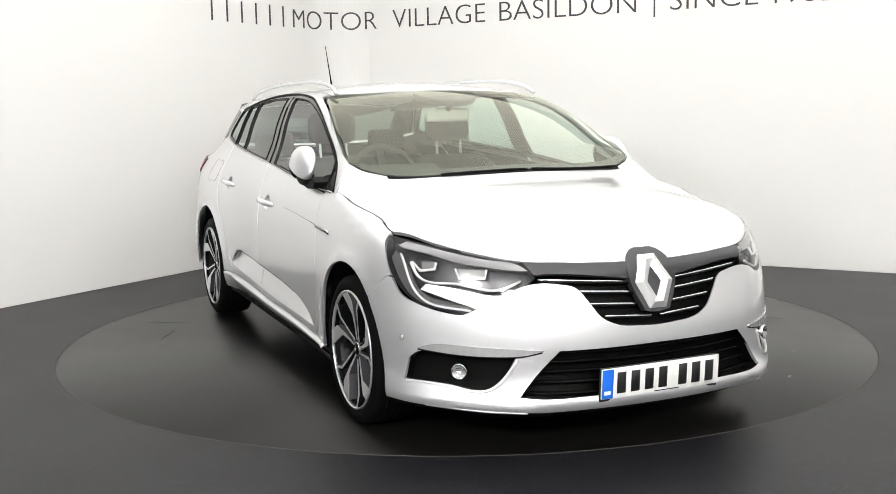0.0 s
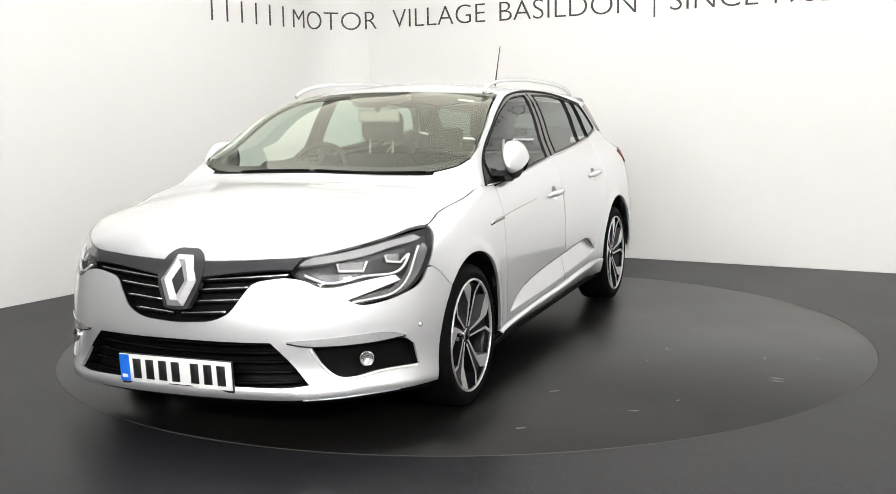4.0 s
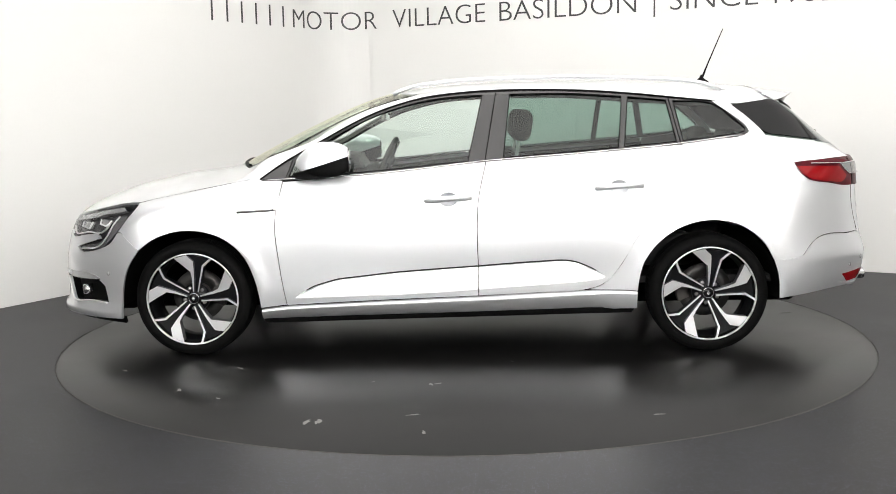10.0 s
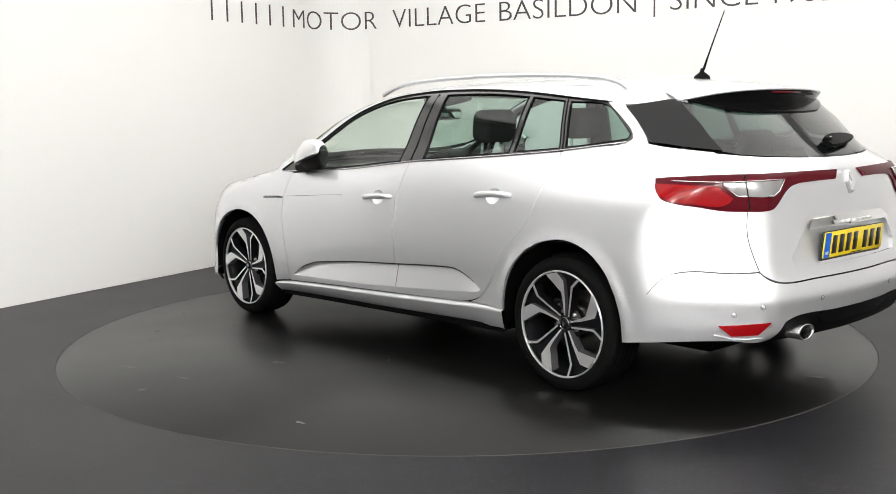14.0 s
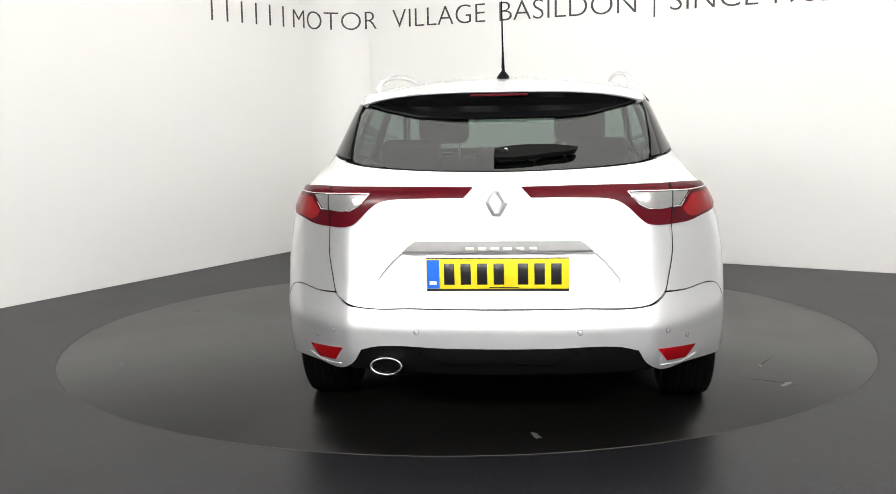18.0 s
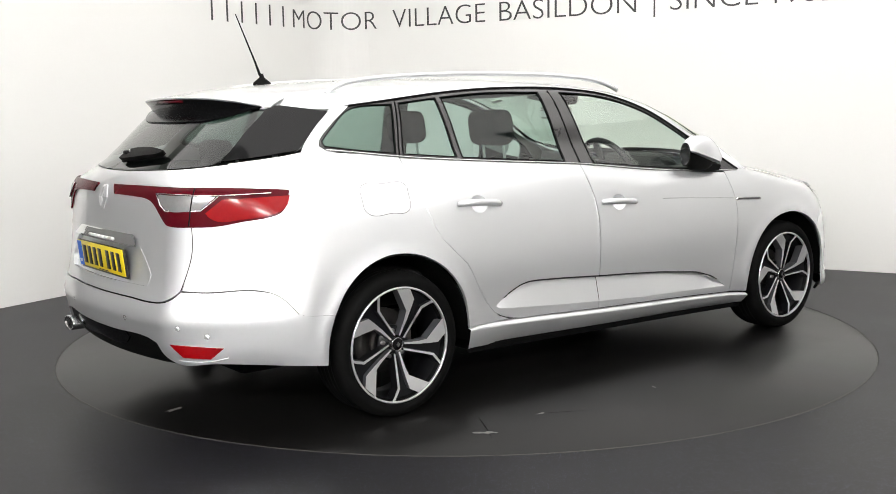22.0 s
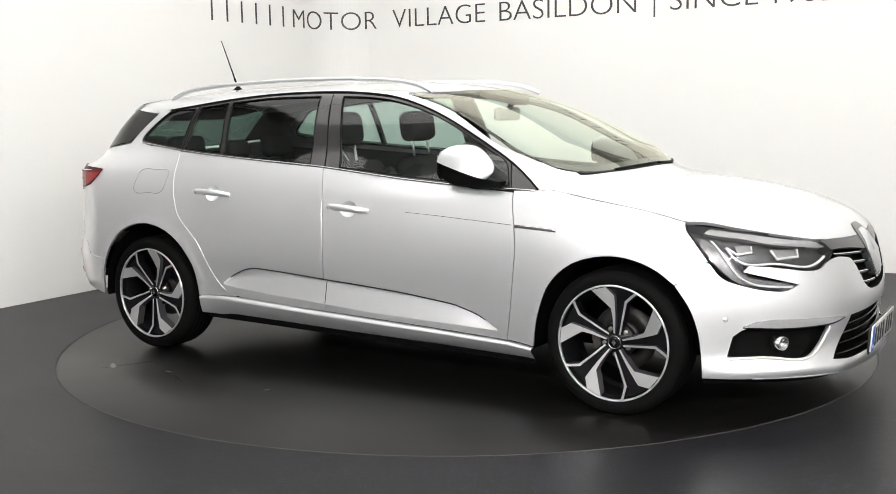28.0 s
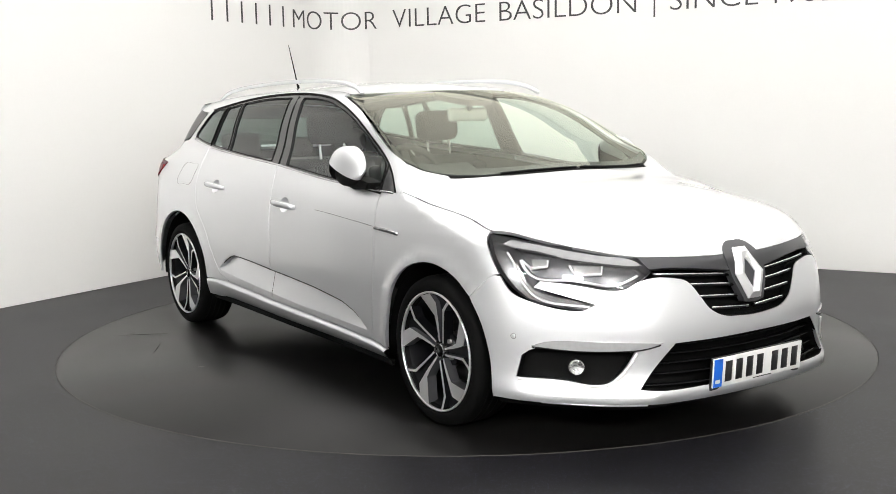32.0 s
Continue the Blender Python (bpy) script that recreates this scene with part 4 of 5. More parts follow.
panel("indicator_strip", "nose", STRIP, INDICATOR, car, offset=0.004, skirt=0.02, label="grey glazed indicator strip")
# a black bar draws the shaded gap under the indicator strip
bars_each("strip_shade", smooth_path(lift(F((0.46, 0.418), (0.52, 0.4045), (0.600, 0.3995), (0.723, 0.3995), (0.810, 0.408)), 0.001)), 0.003, BLACK, SIDES, sides=6)
bars_each("fog_trim", smooth_path(lift(F((0.840, 0.283), (0.735, 0.282), (0.675, 0.270), (0.622, 0.278), (0.575, 0.326), (0.540, 0.390)), 0.002)), 0.005, POST, fogs, "thin satin edging")
for i, s in enumerate((1, -1)):
    m = pose(3.356, s * 0.698, 0.338, 0, 0, s * 28)
    lampf = part("fog_lamp", spin([(0.0, -0.006), (0.014, -0.001), (0.025, 0.018), (0.028, 0.018), (0.029, -0.03), (0.0, -0.03)], 24, "x", m, closed=False), SATIN, fogs[i], "round clear fog lamp")
    part("lens", spin([(0.0, 0.024), (0.014, 0.0225), (0.025, 0.0185)], 24, "x", m, closed=False), PANE_LAMP, lampf)
panel("front_undertray", "nose", mirror_outline(F((0, 0.203), (0.46, 0.203), (0.62, 0.205), (0.815, 0.203)) + S((3.10, 0.205), (3.10, 0.165)) + F((0.80, 0.165), (0.5, 0.15), (0, 0.15))), BLACK, car, sides=1, offset=-0.02)
bars_each("chin_strip", smooth_path(lift(F((0.80, 0.203), (0.72, 0.202), (0.62, 0.200), (0.52, 0.200)), -0.002)), 0.0035, PAINT, SIDES)


# number plates, their writing as plain bars
def number_plate(name, x, z, tilt, flip, colour, label):
    m = Matrix.Translation((x, 0, z)) @ pose(0, 0, 0, 0, tilt, 180 if flip else 0)
    plate = part(name, box((-0.004, -0.26, -0.056), (0.003, 0.26, 0.056), 0.002, m), colour, car, label)
    part("blue_band", box((0.0032, -0.258, -0.054), (0.0048, -0.212, 0.054), 0.0, m), PLATE_BLUE, plate, "blue band")
    part("band_mark", box((0.0049, -0.249, -0.040), (0.0054, -0.223, -0.026), 0.0, m), WHITE_PAPER, plate)
    for k in range(7):
        y = -0.176 + k * 0.0605 + (0.028 if k > 3 else 0)
        part("plate_bar", box((0.0032, y - 0.019, -0.040), (0.0046, y + 0.019, 0.040), 0.0006, m, 1), PLATE_BLACK, plate, "plain black bar")
    part("plate_bar", box((0.0032, -0.03, -0.0525), (0.0042, 0.08, -0.049), 0.0, m), PLATE_BLACK, plate)
    part("plate_holder", box((-0.014, -0.262, -0.068), (-0.0045, 0.262, 0.058), 0.003, m), PLATE_BLACK, plate, "black plate holder")
    return plate


number_plate("front_number_plate", 3.624, 0.292, 4, False, PLATE_WHITE, "white plate with a blue band")

# flanks
bars_each("bonnet_gap", smooth_path(lift(S(*SHUT[1:]), -0.0008)), 0.0015, DARK_GREY, SIDES, sides=6)
bars_each("belt_strip", smooth_path(lift(S(*[(x, z - 0.001) for x, z in [(-0.215, 1.127)] + BELT + [(2.335, 0.929)]]), 0.002), 3), 0.0048, SATIN, SIDES, "thin bright strip under the windows", sides=8)
bars_each("window_seal", smooth_path(lift(S(*[(x, z + 0.002) for x, z in DLO[:14]]), 0.001), 3), 0.0045, BLACK, SIDES, sides=8)
bars_each("wing_badge", lift(S((2.262, 0.776), (2.32, 0.774), (2.40, 0.770), (2.462, 0.766)), 0.003), 0.006, SATIN, SIDES, "silver strip badge", flat=1.3)
bars_each("badge_inlay", lift(S((2.268, 0.776), (2.32, 0.774), (2.40, 0.770), (2.450, 0.767)), 0.007), 0.0035, LAMP_GREY, SIDES, "grey inlay", flat=1.3)
bars_each("wing_groove", lift(S((1.68, 0.815), (1.85, 0.806), (2.0, 0.796), (2.12, 0.789), (2.245, 0.781)), 0.0005), 0.0011, DARK_GREY, SIDES, sides=6)
for (x0, z0, x1, z1), bowl in zip(HANDLES, BOWLS):
    ps = [(x0 + (x1 - x0) * k / 8, z0 + (z1 - z0) * k / 8) for k in range(9)]
    lifts = [0.004, 0.022, 0.030, 0.033, 0.034, 0.033, 0.030, 0.022, 0.004]
    path = [lift(S(p), h)[0] for p, h in zip(ps, lifts)]
    hs = bars_each("door_handle", path, 0.0125, PAINT, SIDES, "silver pull handle", flat=1.25, taper=[0.7, 0.95, 1, 1, 1, 1, 1, 0.95, 0.7])
    cx, cz, rings = (x0 + x1) / 2, (z0 + z1) / 2, []
    for share in (1.0, 0.92, 0.8, 0.65, 0.5, 0.3, 0.01):
        row = np.array(S(*[(cx + 0.0502 * share * math.cos(t), cz + 0.0382 * share * math.sin(t)) for t in np.linspace(0, 2 * math.pi, 33)]))
        row[:, 1] -= 0.040 * (1 - share ** 2)
        rings.append(row)
    dish = strips(rings, weld=True)
    bmesh.ops.recalc_face_normals(dish, faces=dish.faces[:])
    other = mirrored(dish)
    for bm, h in zip((dish, other), hs):
        part("handle_bowl", bm, PAINT, h)
flap = [(0.105, 0.965), (0.09, 0.979), (0.0, 0.983), (-0.10, 0.985), (-0.125, 0.972), (-0.135, 0.92), (-0.135, 0.88), (-0.12, 0.866), (0.0, 0.862), (0.07, 0.862), (0.088, 0.875), (0.10, 0.93), (0.105, 0.965)]
part("fuel_flap_gap", mirrored(tube(smooth_path(lift(S(*flap), 0.0002), 3), 0.0010, 6)), LAMP_GREY, car)
for i, s in enumerate((1, -1)):
    frame_line = lift(B((0.474, 0.973), (0.60, 0.972), (0.712, 0.969), (0.670, 0.913), (0.548, 0.910), (0.514, 0.929), (0.474, 0.973)), 0.010)
    bm = tube(frame_line, 0.0048, 8, flat=0.6)
    part("chrome_frame", bm if s > 0 else mirrored(bm), CHROME, car, "thin chrome frame round the reversing lamp")
sensor_spots = F((0.849, 0.444)) + B((0.705, 0.430), (0.625, 0.462), (0.30, 0.470))
for p in sensor_spots:
    n = skin_normal(np.array([p]))[0]
    q = Vector(n).to_track_quat("Z", "Y").to_matrix().to_4x4()
    bm = spin([(0.0, 0.0002), (0.0090, 0.0001), (0.0095, -0.002)], 16, "z", Matrix.Translation(p) @ q, closed=False)
    both_sides("parking_sensor", bm, PAINT, car)
    bm = spin([(0.0096, -0.001), (0.0096, 0.0003), (0.0108, 0.0003), (0.0108, -0.001)], 16, "z", Matrix.Translation(p) @ q)
    both_sides("sensor_gap", bm, LAMP_GREY, car)


both_sides("sail_gap", tube([Vector(v) for v in S((2.176, 1.046), (2.196, 0.98), (2.217, 0.926))], 0.0024, 6), BLACK, car)


# door mirrors
def build_mirrors():
    for s in (1, -1):
        shell, under = bmesh.new(), bmesh.new()
        for bm, top in ((shell, True), (under, False)):
            bmesh.ops.create_uvsphere(bm, u_segments=40, v_segments=24, radius=1)
            for v in bm.verts:
                c = v.co
                k = (abs(c.x) ** 2.6 + abs(c.y) ** 2.6 + abs(c.z) ** 2.6) ** (-1 / 2.6)
                x, y, z = c.x * k, c.y * k, c.z * k
                taper = 1 - 0.52 * max(0, x) ** 2.2 - 0.10 * max(0, -x) ** 3
                v.co = (1.999 + 0.149 * x, 0.860 + 0.046 * y * taper + 0.020 * -z, 1.034 + 0.093 * z * taper - 0.016 * max(0, x) ** 2)
            for f in bm.faces:
                f.smooth = True
            cut = Vector((0.30, 0, 1)).normalized() * (1 if top else -1)
            bmesh.ops.bisect_plane(bm, geom=bm.verts[:] + bm.edges[:] + bm.faces[:], plane_co=(2.0, 0, 1.012), plane_no=cut, clear_inner=True)
            bmesh.ops.bisect_plane(bm, geom=bm.verts[:] + bm.edges[:] + bm.faces[:], plane_co=(1.868, 0, 1), plane_no=(1, 0, 0), clear_inner=True)
            if not top:
                for v in bm.verts:
                    v.co.y = 0.838 + (v.co.y - 0.860) * 0.55
                    v.co.x = 1.995 + (v.co.x - 1.999) * 0.94
            if s < 0:
                for v in bm.verts:
                    v.co.y = -v.co.y
                bmesh.ops.reverse_faces(bm, faces=bm.faces[:])
        cap = part("door_mirror", shell, PAINT, car, "silver door mirror cap on a black foot")
        part("mirror_case", under, BLACK, cap, "black lower mirror case")
        disc = [(s * (0.850 + 0.034 * math.cos(t)), 1.030 + 0.062 * math.sin(t)) for t in np.linspace(0, 2 * math.pi, 25)[:-1]]
        part("mirror_back", prism(disc, 1.868, 1.876, "x"), BLACK, cap)
        inner = [(s * (0.850 + 0.030 * math.cos(t)), 1.030 + 0.056 * math.sin(t)) for t in np.linspace(0, 2 * math.pi, 25)[:-1]]
        part("mirror_pane", prism(inner, 1.864, 1.8675, "x"), MIRROR, cap, "mirror glass")
        foot = [(2.15, 0.935), (2.17, 0.965), (2.06, 0.985), (1.97, 0.975), (1.97, 0.945), (2.04, 0.930)]
        part("mirror_foot", prism(foot, s * 0.775, s * 0.855, "y", 0.006), BLACK, cap)


build_mirrors()

# roof: rails, aerial, spoiler
RAIL = [(1.655, 0.566, 1.378), (1.60, 0.561, 1.403), (1.52, 0.556, 1.424), (1.31, 0.550, 1.447), (1.0, 0.546, 1.457), (0.69, 0.544, 1.457), (0.35, 0.544, 1.447), (0.075, 0.545, 1.427), (-0.05, 0.547, 1.402), (-0.115, 0.548, 1.372)]
bars_each("roof_rail", smooth_path([(x, y, z - 0.009) for x, y, z in RAIL], 4), 0.0095, PAINT, SIDES, "silver roof rail", flat=1.2)
aerial = part("aerial", spin([(0.0, 0.040), (0.006, 0.040), (0.010, 0.022), (0.034, 0.0), (0.036, -0.012), (0.0, -0.012)], 20, "z", Matrix.Translation((-0.122, 0, 1.422)) @ Matrix.Diagonal((1.25, 0.75, 1, 1)), closed=False), BLACK, car, "black whip aerial on a flared foot")
part("whip", tube([(-0.130, 0, 1.452), (-0.158, 0, 1.525), (-0.243, 0, 1.727)], 0.0042, 8, taper=[1.7, 1.0, 0.55]), BLACK, aerial)


def build_spoiler():
    nx, ny, half = 14, 41, 0.572
    top, bottom, faces, edge, root = [], [], [], [], []
    for j in range(ny):
        y = -half + 2 * half * j / (ny - 1)
        r = abs(y) / 0.565
        tip = -0.588 + 0.178 * r ** 3
        tip_z = 1.349 - 0.044 * r ** 3.5
        kick = tip_z - float(deck(np.array([tip]), np.array([y]))[0])
        for i in range(nx):
            k = i / (nx - 1)
            x = -0.33 + (tip + 0.33) * k
            z = float(deck(np.array([x]), np.array([y]))[0]) + kick * k ** 1.7
            top.append((x, y, z + 0.0022))
            bottom.append((x + 0.010 * k * k, y, z - 0.005 - 0.014 * (1 - k) ** 0.5 * k ** 0.3))
        edge.append((tip + 0.008, y, tip_z - 0.004))
        low = max(1.292, 1.292 + 0.020 * r ** 6)
        root.append(B((y, min(low, tip_z - 0.004)))[0])
    n = nx * ny
    for j in range(ny - 1):
        for i in range(nx - 1):
            a = j * nx + i
            faces.append((a, a + nx, a + nx + 1, a + 1))
            faces.append((n + a, n + a + 1, n + a + nx + 1, n + a + nx))
        a = j * nx + nx - 1
        faces.append((a, a + nx, n + a + nx, n + a))
    for i in range(nx - 1):
        faces.append((i, i + 1, n + i + 1, n + i))
        a = (ny - 1) * nx + i
        faces.append((a, n + a, n + a + 1, a + 1))
    me = mesh_of("spoiler", top + bottom, faces, PAINT, True)
    sp = part("spoiler", me, None, car, "silver roof spoiler over the rear window")
    middle = [tuple((np.array(a) + np.array(b)) / 2 + np.array((0, 0, 0.006))) for a, b in zip(edge, root)]
    wedge = strips([edge, middle, root])
    part("underside", wedge, BLACK_GLOSS, sp, "gloss black underside of the spoiler")
    part("brake_light", box((-0.584, -0.112, 1.331), (-0.546, 0.112, 1.341), 0.003), RED_LENS, sp, "dark red high brake light")


build_spoiler()
DEFLECT = mirror_outline(B((0, 1.246), (0.18, 1.2475), (0.27, 1.2495), (0.335, 1.254), (0.38, 1.262), (0.43, 1.273), (0.475, 1.284), (0.522, 1.298), (0.546, 1.307), (0.525, 1.311), (0.50, 1.316), (0.446, 1.325), (0.355, 1.335), (0.20, 1.342), (0, 1.344)))
panel("window_band", "back", DEFLECT, BLACK_GLOSS, car, sides=1, offset=0.004, skirt=0.01, label="gloss black band under the spoiler")
on_each("corner_band", "tail", B((0.580, 1.0925)) + S((-0.49, 1.110), (-0.42, 1.120), (-0.331, 1.135), (-0.304, 1.155), (-0.236, 1.219), (-0.158, 1.282), (-0.20, 1.288), (-0.30, 1.302), (-0.372, 1.309)) + B((0.564, 1.303), (0.574, 1.267), (0.580, 1.206), (0.584, 1.150)), BLACK_GLAZED, SIDES, "dark corner glass", offset=0.003, skirt=0.006)

# rear lamps
TAIL_LAMP = (B((0.09, 0.996), (0.30, 0.998), (0.541, 0.997), (0.68, 0.996)) + S((-0.62, 0.992), (-0.52, 0.986), (-0.448, 0.979), (-0.476, 0.93), (-0.508, 0.898), (-0.554, 0.883), (-0.64, 0.870))
             + B((0.713, 0.854), (0.64, 0.850), (0.572, 0.851), (0.546, 0.857), (0.528, 0.870), (0.468, 0.926), (0.44, 0.942), (0.404, 0.951), (0.30, 0.957), (0.123, 0.959)))
tails = panel("rear_lamp", "tail", TAIL_LAMP, RED_LENS, car, offset=0.006, skirt=0.012, grid=0.03, step=0.014, label="dark red rear lamp that tapers onto the tailgate")
on_each("bright_section", "tail", B((0.722, 0.955)) + S((-0.62, 0.957), (-0.52, 0.958), (-0.456, 0.958), (-0.478, 0.925), (-0.513, 0.902), (-0.56, 0.889), (-0.64, 0.879)) + B((0.715, 0.872), (0.690, 0.890), (0.682, 0.905)), RED_BRIGHT, tails, "bright red section", offset=0.008, skirt=0.003, grid=0.03)
on_each("clear_section", "tail", B((0.477, 0.970), (0.60, 0.969), (0.705, 0.966), (0.667, 0.916), (0.551, 0.913), (0.519, 0.931)), REVERSE, tails, "clear reversing lamp section", offset=0.008, skirt=0.003, grid=0.025, step=0.012)
on_each("lamp_divider", "tail", B((0.632, 0.994), (0.636, 0.994), (0.636, 0.855), (0.632, 0.855)), BLACK, tails, offset=0.0085, skirt=0.003, step=0.03)
bars_each("chrome_line", smooth_path(lift(B((0.640, 0.970), (0.705, 0.969)) + S((-0.64, 0.970), (-0.53, 0.970)), 0.009)), 0.003, CHROME, tails, sides=6)
# tailgate details
panel("plate_recess", "back", RECESS, PAINT, car, sides=1, offset=-0.020, skirt=-0.0195, label="plate recess")
grip_rows = []
for z, half, out in ((0.806, 0.300, 0.001), (0.802, 0.306, 0.004), (0.785, 0.330, 0.010), (0.768, 0.346, 0.0165), (0.761, 0.352, 0.0165), (0.758, 0.352, 0.001)):
    grip_rows.append(lift(B(*[(half * k / 14, z - 0.003 * abs(k / 14) ** 2) for k in range(-14, 15)]), out))
grip_bm = strips(grip_rows)
bmesh.ops.recalc_face_normals(grip_bm, faces=grip_bm.faces[:])
grip = part("tailgate_grip", grip_bm, BRIGHT_CHROME, car, "bright chrome grip strip over the plate")
for k in range(6):
    y = 0.115 - k * 0.046
    path = lift(B((y, 0.775), (y - 0.030, 0.775)), 0.015)
    part("name_bar", tube(path, 0.007, 8, flat=1.0), POST, grip, "plain chrome bar")
number_plate("rear_number_plate", -0.922, 0.684, 6, True, PLATE_YELLOW, "yellow plate with a blue band")
ridge_diamond("rear_badge", B, [(0.016, 0.992), (0.044, 0.942), (0.016, 0.892), (-0.016, 0.892), (-0.044, 0.942), (-0.016, 0.992)],
              [(0.001, 0.970), (0.017, 0.942), (0.001, 0.914), (-0.001, 0.914), (-0.017, 0.942), (-0.001, 0.970)], RIM_CUT, car, 0.003, 0.010)
DIFF = mirror_outline(B((0, 0.414), (0.45, 0.415), (0.520, 0.398), (0.548, 0.348), (0.60, 0.313), (0.55, 0.306), (0.40, 0.300), (0, 0.295)))
diff = panel("rear_diffuser", "back", DIFF, BLACK, car, sides=1, offset=-0.012, skirt=0.02, label="black diffuser under the rear bumper")[0]
part("diffuser_insert", panel_mesh("back", mirror_outline(B((0, 0.404), (0.27, 0.404), (0.30, 0.388), (0.25, 0.354), (0, 0.350))), BLACK_GLOSS, offset=-0.004, skirt=0.01), None, diff, "grey diffuser insert")
pipe = spin([(1.0, 0.10), (1.0, 0.004), (0.97, 0.0), (0.86, 0.0), (0.84, 0.01), (0.84, 0.08)], 32, "x", Matrix.Translation((-0.942, 0.416, 0.340)) @ Matrix.Diagonal((1, 0.062, 0.034, 1)), closed=False)
ex = part("exhaust_tip", pipe, SATIN, car, "oval chrome exhaust tip")
part("exhaust_core", spin([(0.0, 0.06), (0.90, 0.06), (0.90, 0.20), (0, 0.20)], 24, "x", Matrix.Translation((-0.942, 0.416, 0.340)) @ Matrix.Diagonal((1, 0.06, 0.032, 1)), closed=False), BLACK, ex)
panel("rear_reflector", "tail", B((0.742, 0.384), (0.66, 0.392), (0.587, 0.397), (0.622, 0.345), (0.70, 0.340)), RED_BRIGHT, car, offset=0.003, skirt=0.008, label="red bumper reflector")
bars_each("bumper_lip", smooth_path(lift(B((0.745, 0.345), (0.70, 0.330), (0.60, 0.330)), 0.002)), 0.0025, PAINT, SIDES)
# a dark bar draws the shading along the bumper's crease and joint
bars_each("bumper_crease_shade", smooth_path(lift(B((0.64, 0.603)) + B((0.70, 0.601)) + S((-0.62, 0.606), (-0.547, 0.582), (-0.478, 0.505)), 0.0)), 0.0014, DARK_GREY, SIDES, sides=6)
# wipers
wp = lift(B((-0.012, 1.100)), 0.014)[0]
rear_wiper = part("rear_wiper", box((-0.015, -0.024, -0.022), (0.015, 0.024, 0.022), 0.008, Matrix.Translation(wp)), BLACK, car, "black rear wiper")
ARM = B((0.014, 1.082), (0.011, 1.113), (-0.039, 1.122), (-0.094, 1.126), (-0.204, 1.126), (-0.296, 1.116), (-0.288, 1.109), (-0.194, 1.096), (-0.061, 1.083))
part("wiper_arm", panel_mesh("back", ARM, BLACK, offset=0.028, skirt=0.020, grid=0.02, step=0.012), None, rear_wiper, "broad tapering black arm")
part("wiper_blade", tube(smooth_path(lift(B((-0.005, 1.082), (-0.12, 1.093), (-0.285, 1.111)), 0.008)), 0.007, 8), BLACK, rear_wiper)
cap = Vector(lift(B((-0.030, 1.106)), 0.029)[0])
part("pivot_cap", spin([(0.0, 0.004), (0.007, 0.003), (0.009, -0.002)], 16, "x", Matrix.Translation(cap) @ Matrix.Rotation(math.pi, 4, "Z"), closed=False), SATIN, rear_wiper, "small bright pivot cap")
for a, b, c in (((2.560, 0.05), (2.528, 0.33), (2.445, 0.57)), ((2.515, -0.38), (2.548, -0.20), (2.562, 0.02))):
    part("front_wiper", tube(smooth_path(lift(T(a, b, c), 0.006)), 0.006, 8), BLACK, car, "black wiper arm at rest")
part("screen_sticker", panel_mesh("top", T((1.765, 0.46), (1.765, 0.55), (1.735, 0.55), (1.735, 0.46)), WHITE_PAPER, offset=-0.004, skirt=0, step=0.03), None, car, "small white paper sticker")
part("screen_band", panel_mesh("top", mirror_outline(T((1.700, 0), (1.685, 0.20), (1.640, 0.40), (1.552, 0.585), (1.575, 0.585), (1.655, 0.41), (1.698, 0.21), (1.715, 0))), BLACK_GLOSS, offset=-0.003, skirt=0), None, car)
part("screen_base", panel_mesh("top", mirror_outline(T((2.548, 0), (2.526, 0.277), (2.449, 0.541), (2.350, 0.695), (2.318, 0.690), (2.408, 0.530), (2.484, 0.270), (2.505, 0))), DARK_GREY, offset=-0.004, skirt=0), None, car, "dark band along the foot of the windscreen")
edge = T((2.35, 0.70), (2.300, 0.728), (2.102, 0.706), (1.815, 0.652), (1.545, 0.594), (1.553, 0.583), (1.815, 0.641), (2.102, 0.695), (2.28, 0.715), (2.34, 0.694))
panel("screen_edge", "top", edge, BLACK_GLOSS, car, offset=-0.003, skirt=0, step=0.03)
bars_each("tailgate_gap", smooth_path(lift(B((0.641, 0.848), (0.645, 0.79), (0.645, 0.753), (0.632, 0.669), (0.618, 0.606)), 0.0)), 0.0016, BLACK, SIDES, sides=6)

# the paint that lies behind the seams at the wheel arches
panel("seam_backing", "side", S((3.085, 0.674), (3.05, 0.655), (2.996, 0.600), (3.005, 0.572), (3.06, 0.612), (3.098, 0.648)), PAINT, car, offset=-0.005, skirt=0)
panel("seam_backing", "side", S((-0.58, 0.615), (-0.46, 0.540), (-0.335, 0.500), (-0.335, 0.470), (-0.48, 0.480), (-0.58, 0.570)), PAINT, car, offset=-0.005, skirt=0)

# dark bars that draw the shade of the turned-in lip over each door's dished facet
for x0, x1 in ((0.585, 1.1965), (1.2035, 2.11)):
    xs = np.linspace(x0, x1, 24)
    up, low_line = np.interp(xs, *zip(*SCOOP_TOP)), np.interp(xs, *zip(*SCOOP_LOW))
    deep = np.clip((up - low_line) / 0.05, 0.02, 1)
    path = [Vector((p[0], p[1] - 0.006 * d, p[2])) for p, d in zip(S(*zip(xs, up + 0.0065 * deep)), deep)]
    bars_each("facet_shade", path, 0.0042, DARK_GREY, SIDES, "dark bar drawing the shade of the turned-in lip", sides=8, taper=[float(d) for d in deep])
